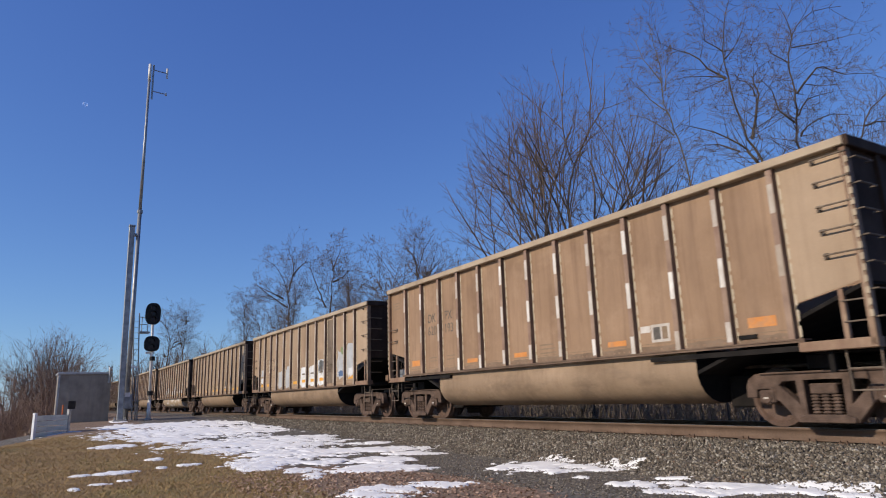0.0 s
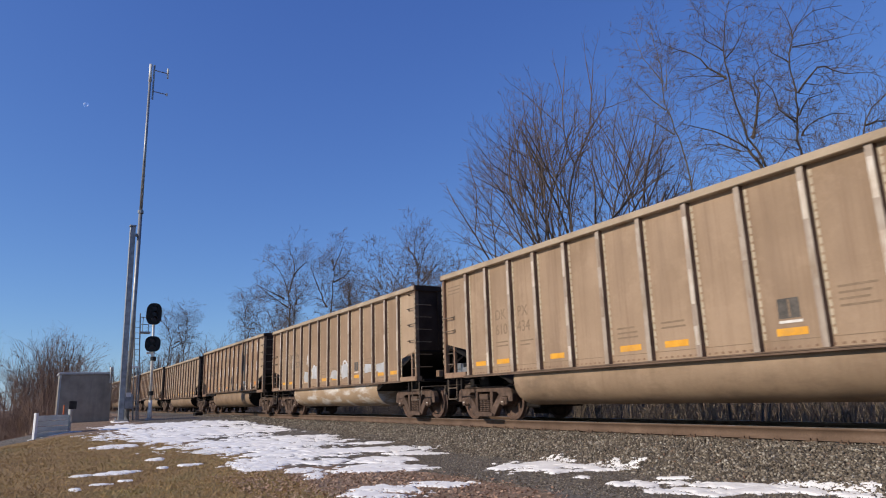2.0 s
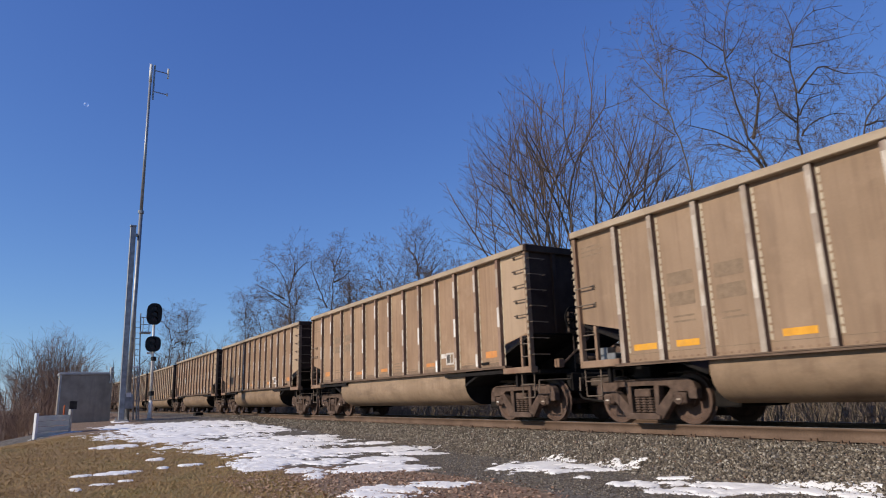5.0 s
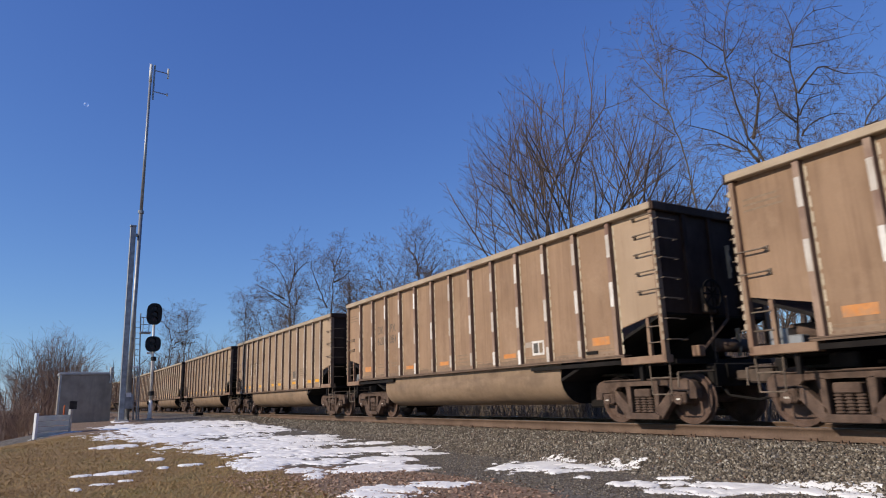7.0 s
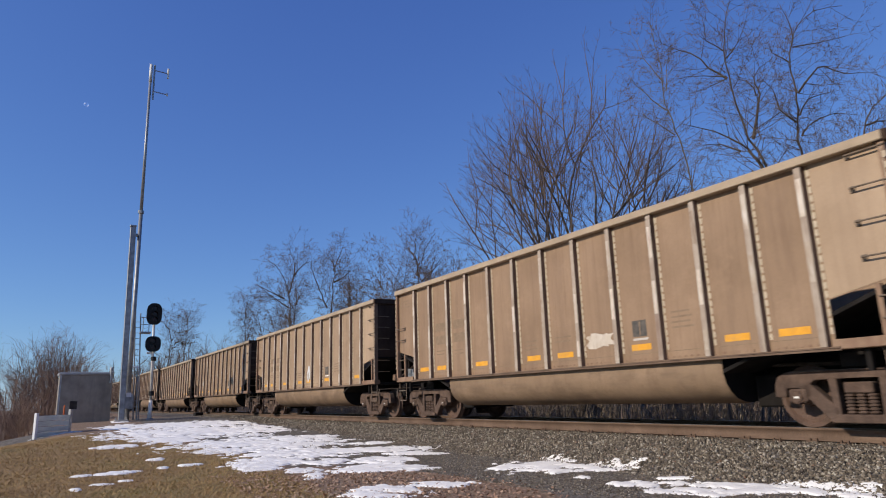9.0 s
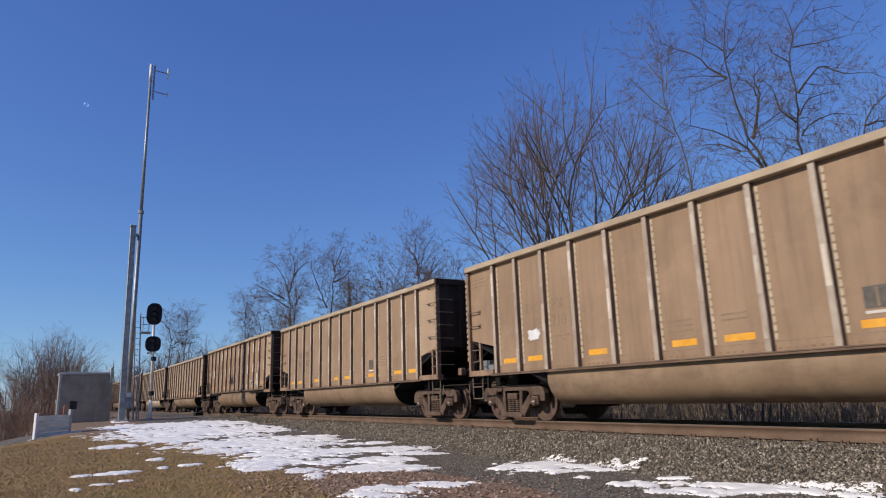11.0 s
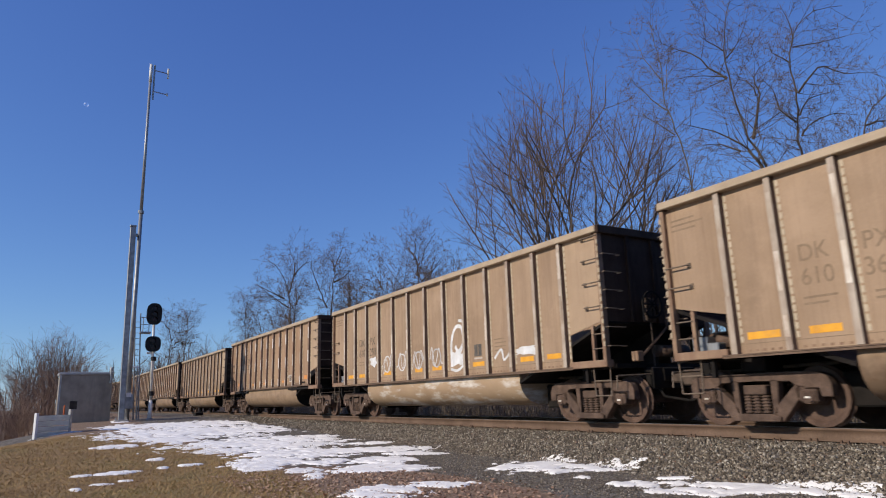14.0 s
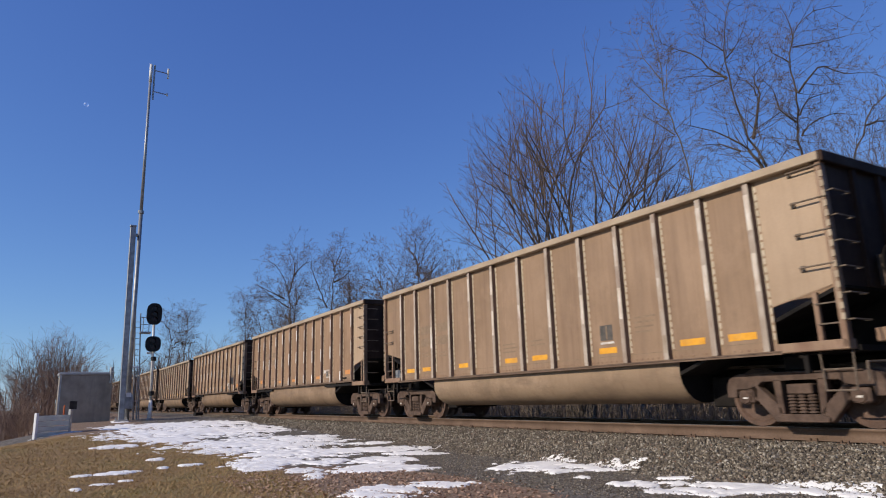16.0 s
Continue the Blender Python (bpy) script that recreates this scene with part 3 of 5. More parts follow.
def build_snow():
    for x0, x1, y0, y1, dx, dy in ((-39, -17.5, -0.8, 8.0, 0.08, 0.05), (-17.5, -9.8, 0.2, 8.6, 0.035, 0.035), (-9.8, -2.8, 2.6, 9.0, 0.025, 0.025)):
        X, Y = np.meshgrid(np.arange(x0, x1 + dx / 2, dx), np.arange(y0, y1, dy), indexing="ij")
        field = np.full(X.shape, -2.0)
        for cx, cy, a, b in SNOWFIELD + PATCHES + [(x, y, 0.8 * w, 0.75 * h) for x, y, w, h in SCRAPS]:
            turn = math.atan2(-cx, cy)
            c, s = math.cos(turn), math.sin(turn)
            u, v = ((X - cx) * c + (Y - cy) * s) / a, (-(X - cx) * s + (Y - cy) * c) / b
            # small scraps stay whole, the wide field is worn through
            field = np.maximum(field, (1.0 - (u * u + v * v) * 0.8) * min(1.0, 0.55 + 0.25 / math.sqrt(a * b)))
        hot = field > -0.9
        rough = np.zeros(X.shape)
        rough[hot] = lumps(X[hot], Y[hot], 0.9, 3.0) * 0.45 + lumps(X[hot], Y[hot], 2.3, 7.0) * 1.05 + lumps(X[hot], Y[hot], 6.0, 2.0) * 0.75
        field = np.minimum(field, 0.66) + rough - 0.13
        Z = ground_z(X, Y) + 0.022 * np.tanh(field * 3.0) + 0.006
        n, k = X.shape
        idx = np.arange(n * k).reshape(n, k)
        q = np.stack([idx[:-1, :-1], idx[1:, :-1], idx[1:, 1:], idx[:-1, 1:]], -1).reshape(-1, 4)
        q = q[(field.ravel()[q] > -0.12).any(1)]
        used, inv = np.unique(q, return_inverse=True)
        me = array_mesh("snow", np.stack([X, Y, Z], -1).reshape(-1, 3)[used], inv.reshape(-1, 4))
        me.materials.append(M["snow"])
        for f in me.polygons:
            f.use_smooth = True
        tagged(new("snow", me), "thin melting white snow patches on the ground", "snow", kind="stuff")


build_snow()


# ---------------------------------------------------------------- trees
# twigs at the end of a limb: step, wiggle, rise, kids, ratio, spread, start; the first seven levels are limbs
SPRAY = [None] * 7 + [(0.25, 0.07, 0.03, 4, 0.5, (25, 50), 0.2), (0.2, 0.09, 0.02, 0, 0, (0, 0), 0)]


class Grower:
    """Grows bare branches as a list of tapered segments."""

    def __init__(self, seed):
        self.rng = random.Random(seed)
        self.seg = []

    def branch(self, p, d, length, r, level, plan):
        rng = self.rng
        step, wiggle, rise, kids, ratio, spread, start = plan[level]
        n = max(2, int(length / step))
        pts = []
        for i in range(n):
            f = i / n
            r0, r1 = r * (1 - 0.85 * f), r * (1 - 0.85 * (f + 1 / n))
            d = (d + Vector((rng.gauss(0, wiggle), rng.gauss(0, wiggle), rng.gauss(0, wiggle) + rise))).normalized()
            q = p + d * (length / n)
            self.seg.append((p, q, max(r0, 0.004), max(r1, 0.003), level))
            p = q
            pts.append((p, d.copy(), f + 1 / n, r1))
        if level + 1 >= len(plan):
            return
        for _ in range(kids):
            f = start + (1 - start) * rng.random()
            q, dd, ff, rr = pts[min(n - 1, int(f * n))]
            side = dd.orthogonal()
            side.rotate(Matrix.Rotation(rng.uniform(0, 2 * math.pi), 3, dd))
            a = radians(rng.uniform(*spread))
            nd = (dd * math.cos(a) + side.normalized() * math.sin(a)).normalized()
            self.branch(q, nd, length * ratio * rng.uniform(0.6, 1.25) * (1.15 - 0.55 * ff), max(rr * 0.62, r * 0.2), level + 1, plan)

    def fork(self, p, d, length, r, level, centre, crown):
        """A limb that divides in two again and again, bending outwards and up, until it leaves the crown."""
        rng = self.rng
        n = max(2, int(length / 0.4))
        for i in range(n):
            d = (d + Vector((rng.gauss(0, 0.07), rng.gauss(0, 0.07), rng.gauss(0, 0.06) + 0.016))).normalized()
            q = p + d * (length / n)
            k = 1 - 0.28 * i / n
            self.seg.append((p, q, r * k, r * (k - 0.28 / n), min(level, 8)))
            p = q
            if level > 1 and rng.random() < 0.33:
                side = d.orthogonal()
                side.rotate(Matrix.Rotation(rng.uniform(0, 2 * math.pi), 3, d))
                a = radians(rng.uniform(25, 50))
                self.branch(p, (d * math.cos(a) + side.normalized() * math.sin(a)).normalized(), rng.uniform(0.4, 1.2), min(0.010, max(0.006, r * 0.4)), 7, SPRAY)
        rel = Vector((p - centre))
        if level > 6 or level > 2 and (rel.x / crown[0]) ** 2 + (rel.y / crown[0]) ** 2 + (rel.z / crown[1]) ** 2 > 1:
            self.branch(p, d, rng.uniform(0.7, 1.5), r * 0.7, 7, SPRAY)
            return
        side = d.orthogonal()
        side.rotate(Matrix.Rotation(rng.uniform(0, 2 * math.pi), 3, d))
        lead = rng.uniform(5, 12)
        for a, kr, kl in ((lead, 0.74, 0.87), (-lead - rng.uniform(12, 24), 0.58, 0.78)):
            a = radians(a)
            self.fork(p, (d * math.cos(a) + side.normalized() * math.sin(a)).normalized(), length * kl * rng.uniform(0.85, 1.12), max(0.006, r * kr), level + 1, centre, crown)

    def mesh(self, name, levels, sides, thick=1.0):
        seg = [s for s in self.seg if s[4] in levels]
        A = np.array([s[0][:] for s in seg])
        B = np.array([s[1][:] for s in seg])
        r0 = np.array([s[2] for s in seg]) * thick
        r1 = np.array([s[3] for s in seg]) * thick
        D = B - A
        D /= np.linalg.norm(D, axis=1, keepdims=True)
        ref = np.where(np.abs(D[:, 2:3]) > 0.9, [[1.0, 0, 0]], [[0, 0, 1.0]])
        U = np.cross(D, ref)
        U /= np.linalg.norm(U, axis=1, keepdims=True)
        W = np.cross(D, U)
        t = np.arange(sides) * 2 * math.pi / sides
        ring = U[:, None] * np.cos(t)[None, :, None] + W[:, None] * np.sin(t)[None, :, None]
        V = np.concatenate([A[:, None] + ring * r0[:, None, None], B[:, None] + ring * r1[:, None, None]], 1)
        k = np.arange(sides)
        f = np.stack([k, (k + 1) % sides, (k + 1) % sides + sides, k + sides], -1)
        F = (f[None] + (np.arange(len(seg)) * 2 * sides)[:, None, None]).reshape(-1, 4)
        return array_mesh(name, V.reshape(-1, 3), F)


def make_tree(name, seed, stems, plan, place, label, category="tree", bark="bark", twigs="twig", group="", twig_thick=1.0, split=2):
    """stems: rows of (lean x, lean y, length, radius). plan: per level (step, wiggle, rise, kids, ratio, spread, start)."""
    g = Grower(seed)
    for lx, ly, length, r in stems:
        g.branch(Vector((lx * 0.3, ly * 0.3, -0.4)), Vector((lx, ly, 1)).normalized(), length, r, 0, plan)
    top = empty(name, place, label, category, group)
    for nm, lv, sides, mt, th in (("trunk", range(0, split), 6, bark, 1.0), ("crown", range(split, 9), 3, twigs, twig_thick)):
        me = g.mesh(nm, lv, sides, th)
        me.materials.append(M[mt])
        ob = new(nm, me)
        ob.parent = top
    return top


def stand(x, y, turn=0.0):
    return pose(x, y, float(ground_z(x, y)), 0, 0, turn)


OPEN = [(0.7, 0.06, 0.012, 9, 0.46, (28, 62), 0.35), (0.45, 0.09, 0.03, 7, 0.46, (28, 60), 0.2), (0.35, 0.11, 0.03, 6, 0.45, (25, 60), 0.15), (0.3, 0.12, 0.02, 0, 0, (0, 0), 0)]
SHRUB = [(0.5, 0.04, 0.02, 13, 0.45, (15, 45), 0.15), (0.35, 0.08, 0.04, 6, 0.5, (20, 45), 0.15), (0.35, 0.1, 0.02, 0, 0, (0, 0), 0)]


def multi_stem(seed, count, lean, length, radius):
    rng = random.Random(seed)
    out = []
    for i in range(count):
        a = 2 * math.pi * (i + rng.uniform(-0.3, 0.3)) / count
        k = lean * rng.uniform(0.35, 1.1)
        out.append((math.cos(a) * k, math.sin(a) * k, length * rng.uniform(0.92, 1.05) * (1.12 - 0.28 * k / lean), radius * rng.uniform(0.7, 1.1)))
    return out


ACROSS = Vector((0.508, 0.861, 0.0))


def forked_tree(seed, place, count, length, radius, crown, middle, label, twig_thick=1.5):
    """Many stems from one stool under a round crown: crown gives its half width and half height, middle its height."""
    g = Grower(seed)
    rng = g.rng
    for i in range(count):
        a = 2.4 * i + rng.uniform(-0.3, 0.3)
        k = 0.06 + 0.72 * ((i + 0.3) / count) ** 0.8
        g.fork(Vector((math.cos(a) * 0.25, math.sin(a) * 0.25, -0.3)), Vector((math.cos(a) * k, math.sin(a) * k, 1)).normalized(), length * rng.uniform(0.85, 1.1), radius * rng.uniform(0.7, 1.0), 0, Vector((0, 0, middle)), crown)
    top = empty("bare_tree", place, label, "tree", "bare trees behind the track")
    for nm, lv, sides, mt, th in (("trunk", range(0, 5), 6, "bark", 1.0), ("crown", range(5, 9), 3, "twig", twig_thick)):
        me = g.mesh(nm, lv, sides, th)
        me.materials.append(M[mt])
        ob = new(nm, me)
        ob.parent = top
    return top


def limb_tree(seed, place, limbs, label, bark="bark", twig_thick=1.5, slim=0.72):
    """A tree whose main limbs follow given curves: rows of ((across, height) ..., first radius, twig length)."""
    g = Grower(seed)
    rng = g.rng
    plan = [(0.35, 0.075, 0.04, 6, 0.5, (28, 58), 0.2), (0.28, 0.09, 0.03, 3, 0.5, (28, 55), 0.2), (0.24, 0.10, 0.02, 0, 0, (0, 0), 0)]
    for pts, r, reach in limbs:
        depth = 0.0
        P = []
        for u, z in pts:
            P.append(ACROSS * u + Vector((-0.861, 0.508, 0)) * depth + Vector((0, 0, z)))
            depth += rng.uniform(-0.12, 0.12)
        line = []
        for i in range(len(P) - 1):
            a, b, c, d = P[max(0, i - 1)], P[i], P[i + 1], P[min(len(P) - 1, i + 2)]
            n = max(2, int((c - b).length / 0.45))
            for k in range(n):
                t = k / n
                q = 0.5 * ((2 * b) + (c - a) * t + (2 * a - 5 * b + 4 * c - d) * t * t + (3 * b - a - 3 * c + d) * t ** 3)
                line.append(q + Vector((rng.gauss(0, 0.04), rng.gauss(0, 0.04), 0)))
        line.append(P[-1])
        n = len(line) - 1
        for i in range(n):
            r0, r1 = r * slim * (1 - 0.9 * (i / n) ** 0.8), r * slim * (1 - 0.9 * ((i + 1) / n) ** 0.8)
            g.seg.append((line[i], line[i + 1], r0, r1, 0))
            if line[i].z < 5 or not reach:
                continue
            for _ in range(3 if rng.random() < 0.5 else 2):
                d = (line[i + 1] - line[i]).normalized()
                side = d.orthogonal()
                side.rotate(Matrix.Rotation(rng.uniform(0, 2 * math.pi), 3, d))
                ang = radians(rng.uniform(35, 75))
                g.branch(line[i], (d * math.cos(ang) + side * math.sin(ang)).normalized(), reach * rng.uniform(0.5, 1.45), min(0.022, max(0.009, r1 * 0.4)), 1, [None] + plan)
    top = empty("bare_tree", place, label, "tree", "bare trees behind the track")
    for nm, lv, sides, mt, th in (("trunk", (0, 1), 6, bark, 1.0), ("crown", range(2, 9), 3, "twig", twig_thick)):
        me = g.mesh(nm, lv, sides, th)
        me.materials.append(M[mt])
        ob = new(nm, me)
        ob.parent = top
    return top


forked_tree(11, stand(-23.1, 21.3), 12, 3.3, 0.165, (4.9, 8.7), 7.8, "wide many-stemmed bare tree behind the track")
forked_tree(18, stand(-18.2, 26.5), 7, 2.4, 0.075, (3.4, 5.0), 6.3, "low twiggy bare tree among taller ones", 1.4)
forked_tree(19, stand(-13.6, 27.6), 7, 2.4, 0.075, (3.2, 4.8), 6.2, "low twiggy bare tree among taller ones", 1.4)
limb_tree(12, stand(-15.2, 24.3), [
    (((0.9, -0.4), (0.8, 6), (0.5, 9.4), (-0.1, 11.0), (-0.5, 12.5), (-0.7, 13.8), (-0.8, 14.9), (-0.6, 16.2), (-0.2, 17.6)), 0.17, 1.7),
    (((-0.7, 13.7), (-1.4, 14.3), (-2.2, 15.0), (-2.8, 15.3), (-3.7, 15.7)), 0.07, 1.4), (((-0.8, 13.8), (-1.7, 13.9), (-3.0, 13.8)), 0.05, 1.1),
    (((0.0, 11.0), (0.5, 12.9), (0.4, 13.4), (0.7, 14.2), (1.4, 14.7)), 0.09, 1.5), (((0.5, 12.9), (0.0, 13.5), (-0.4, 13.7)), 0.05, 1.1),
    (((0.3, 9.6), (-0.2, 10.3), (-0.6, 10.7), (-1.6, 11.3), (-2.9, 11.7)), 0.10, 1.6), (((-0.6, 10.4), (-1.4, 10.8), (-2.3, 10.7)), 0.06, 1.3),
    (((-0.7, 14.6), (-0.1, 15.4), (0.5, 16.5)), 0.05, 1.3), (((-0.7, 15.0), (-1.3, 15.6), (-1.5, 16.8)), 0.05, 1.3)], "tall crooked bare tree with forked limbs")
limb_tree(13, stand(-15.6, 28.7), [
    (((0.1, -0.4), (0.1, 6), (-0.1, 9.6), (-0.1, 11.8), (0.1, 13.8), (0.0, 15.2), (0.4, 16.7), (1.5, 17.8), (2.8, 18.0)), 0.17, 1.7),
    (((0.1, 13.6), (1.0, 14.6), (1.6, 15.0), (2.6, 14.6), (4.2, 14.6)), 0.08, 1.3), (((-0.2, 12.2), (-0.7, 12.9), (-0.9, 13.9), (-1.5, 14.7)), 0.08, 1.4),
    (((-0.1, 11.5), (0.4, 12.0), (1.5, 12.5), (2.8, 12.3)), 0.07, 1.2), (((0.0, 12.5), (0.7, 13.4), (2.2, 13.8)), 0.06, 1.2),
    (((0.3, 16.0), (1.5, 16.2), (3.4, 16.7)), 0.05, 1.2), (((0.0, 15.2), (-0.7, 15.8), (-1.0, 16.6)), 0.05, 1.2), (((0.3, 16.4), (0.2, 17.4), (-0.2, 18.4)), 0.05, 1.3)], "tall straight bare tree with spreading limbs")
limb_tree(14, stand(-22.2, 29.2), [
    (((0.4, -0.4), (0.3, 6), (0.0, 11.7), (-0.5, 14.3), (-0.9, 16.0), (-0.9, 17.8), (-1.1, 19.2), (-1.3, 21.0)), 0.15, 1.5),
    (((-0.5, 14.0), (-1.9, 15.1), (-3.3, 15.4)), 0.06, 1.4), (((-0.9, 15.5), (-2.0, 16.6), (-2.9, 17.8)), 0.06, 1.4), (((-0.9, 17.2), (-1.8, 18.7), (-2.4, 20.7)), 0.05, 1.4), (((-0.8, 16.7), (-0.5, 18.5), (0.2, 19.3)), 0.05, 1.3)], "slender pale-barked bare tree", "bark_pale")
limb_tree(15, stand(-12.2, 27.1), [(((-1.2, -0.4), (-1.0, 6), (-0.8, 8.9), (-0.2, 10.3), (0.4, 11.5), (1.3, 12.2), (2.0, 13.5)), 0.15, 1.6), (((0.0, 10.7), (0.5, 10.9), (1.0, 10.9), (1.9, 11.3)), 0.07, 1.4)], "leaning bare tree beside taller ones")
make_tree("bare_tree", 16, multi_stem(16, 6, 0.4, 8.5, 0.07), OPEN, stand(-21.5, 26.0), "smaller bare tree with dense twigs", group="bare trees behind the track", twig_thick=1.5)
make_tree("bare_tree", 17, multi_stem(17, 5, 0.3, 10.0, 0.10), OPEN, stand(-35.5, 22.8), "smaller bare tree with dense twigs", group="bare trees behind the track", twig_thick=1.6)
ft1 = limb_tree(21, stand(-58.2, 18.7), [
    (((0.0, -0.4), (-0.2, 5), (-0.3, 8.4), (-0.5, 10.7), (-1.1, 12.6), (-1.8, 13.7), (-2.9, 14.4)), 0.20, 2.0), (((-0.5, 11.0), (0.0, 13.1), (-0.4, 14.7), (-0.8, 15.5)), 0.10, 1.8),
    (((-0.5, 9.7), (-2.1, 10.8), (-3.7, 12.1)), 0.10, 1.8), (((-0.1, 12.6), (0.7, 13.6), (1.4, 14.0)), 0.10, 1.8), (((-1.0, 10.5), (-2.7, 11.5), (-3.8, 11.9)), 0.10, 1.8)], "bare tree with forked trunk farther along the track", twig_thick=2.2, slim=0.8)
ft2 = limb_tree(22, stand(-55.8, 21.9), [
    (((-0.6, -0.4), (-0.6, 5), (-0.5, 8.5), (-0.3, 11.6), (-0.3, 13.5), (-0.9, 14.8)), 0.19, 1.9), (((-0.9, 9.3), (-1.8, 11.4), (-2.4, 13.3), (-2.1, 14.0)), 0.10, 1.8),
    (((-0.3, 12.7), (0.3, 14.2), (0.7, 15.3)), 0.10, 1.8), (((-0.3, 11.6), (0.7, 12.1), (1.5, 12.9)), 0.11, 1.8)], "upright bare tree farther along the track", twig_thick=2.2, slim=0.8)
ft3 = make_tree("bare_tree", 23, multi_stem(23, 7, 0.4, 12.5, 0.11), OPEN, stand(-55.9, 25.6), "many-stemmed bare tree farther along the track", group="bare trees behind the track", twig_thick=2.5)
for src, x, y, turn in ((ft1, -50.2, 27.1, 130), (ft3, -44.0, 24.5, 200), (ft2, -101, 16.6, 80), (ft1, -108, 15.0, 210), (ft2, -93, 22.8, 260), (ft1, -80, 26.0, 310), (ft1, -70, 29.0, 100), (ft3, -76, 24.0, 290)):
    copy_thing(src, stand(x, y, turn))
bush = make_tree("bare_shrub", 31, multi_stem(31, 30, 0.66, 5.2, 0.04), SHRUB, stand(-50.3, 0.1), "tall tangled reddish-brown bare shrub", "shrub", "shrub", "shrub", "shrubs by the cabinet", 1.5, 1)
low = make_tree("bare_shrub", 32, multi_stem(32, 22, 0.9, 3.1, 0.03), SHRUB, stand(-48.6, -2.6), "low tangled reddish-brown bare shrub", "shrub", "shrub", "shrub", "shrubs by the cabinet", 1.5, 1)
for x, y, turn in ((-47, -0.9, 160), (-51, -4.6, 250), (-55, -2.2, 30), (-54, 2.6, 120)):
    copy_thing(low, stand(x, y, turn))


def build_brush():
    """Low dry stalks and brambles along the far side of the track."""
    g = Grower(41)
    rng = g.rng
    plan = [(0.25, 0.10, 0.02, 3, 0.5, (20, 60), 0.3), (0.2, 0.16, 0.0, 0, 0, (0, 0), 0)]
    for i in range(4200):
        x = 4 - 62 * rng.random() ** 1.2
        y = float(track_y(x)) + rng.uniform(3.6, 11)
        g.branch(Vector((x, y, float(ground_z(x, y)) - 0.05)), Vector((rng.gauss(0, 0.35), rng.gauss(0, 0.3), 1)).normalized(), rng.uniform(0.5, 1.7), rng.uniform(0.006, 0.014), 0, plan)
    me = g.mesh("brush", range(9), 3, 1.2)
    me.materials.append(M["stalk"])
    tagged(new("brush", me), "tangled dry brown stalks and brambles behind the track", "brush", kind="stuff")


build_brush()


def build_undergrowth():
    """Saplings and brambles under the trees, up to twice a man's height."""
    g = Grower(44)
    rng = g.rng
    plan = [(0.5, 0.08, 0.03, 8, 0.42, (25, 60), 0.15), (0.3, 0.14, 0.04, 3, 0.5, (30, 70), 0.2), (0.25, 0.16, 0.0, 0, 0, (0, 0), 0)]
    for i in range(620):
        x = 8 - 58 * rng.random()
        y = float(track_y(x)) + rng.uniform(8, 24)
        g.branch(Vector((x, y, float(ground_z(x, y)) - 0.1)), Vector((rng.gauss(0, 0.2), rng.gauss(0, 0.2), 1)).normalized(), rng.uniform(2.0, 4.8), rng.uniform(0.015, 0.035), 0, plan)
    me = g.mesh("undergrowth", range(9), 3, 1.5)
    me.materials.append(M["twig"])
    tagged(new("undergrowth", me), "dense bare saplings and brambles under the trees", "undergrowth", kind="stuff")


build_undergrowth()


def build_far_woods():
    """Bare woods along the skyline, as thousands of thin stems and twigs."""
    g = Grower(43)
    rng = g.rng
    plan = [(1.5, 0.06, 0.03, 7, 0.4, (20, 50), 0.3), (0.9, 0.12, 0.04, 4, 0.5, (25, 60), 0.2), (0.8, 0.15, 0.02, 0, 0, (0, 0), 0)]
    for i in range(260):
        x = -rng.uniform(95, 230)
        y = rng.uniform(14, 60)
        if rng.random() < 0.45:
            x, y = -rng.uniform(105, 170), rng.uniform(-6, 5)
        if abs(y - float(track_y(x))) < 7:
            continue
        g.branch(Vector((x, y, float(ground_z(x, y)) - 0.3)), Vector((rng.gauss(0, 0.1), rng.gauss(0, 0.1), 1)).normalized(), rng.uniform(4.5, 7.5) * (1.5 if y < 5 else 1.0), rng.uniform(0.06, 0.12), 0, plan)
    for i in range(240):
        x, y = rng.uniform(-70, 30), rng.uniform(32, 70)
        g.branch(Vector((x, y, float(ground_z(x, y)) - 0.3)), Vector((rng.gauss(0, 0.15), rng.gauss(0, 0.15), 1)).normalized(), rng.uniform(3.5, 6.5), rng.uniform(0.05, 0.1), 0, plan)
    for i in range(95):
        x, y = rng.uniform(-235, -150), rng.uniform(15, 42)
        g.branch(Vector((x, y, float(ground_z(x, y)) - 0.3)), Vector((rng.gauss(0, 0.1), rng.gauss(0, 0.1), 1)).normalized(), rng.uniform(9, 14), rng.uniform(0.12, 0.2), 0, plan)
    me = g.mesh("far_woods", range(9), 3, 1.8)
    me.materials.append(M["twig"])
    tagged(new("far_woods", me), "distant bare brown woods along the skyline", "woods", kind="stuff")


build_far_woods()


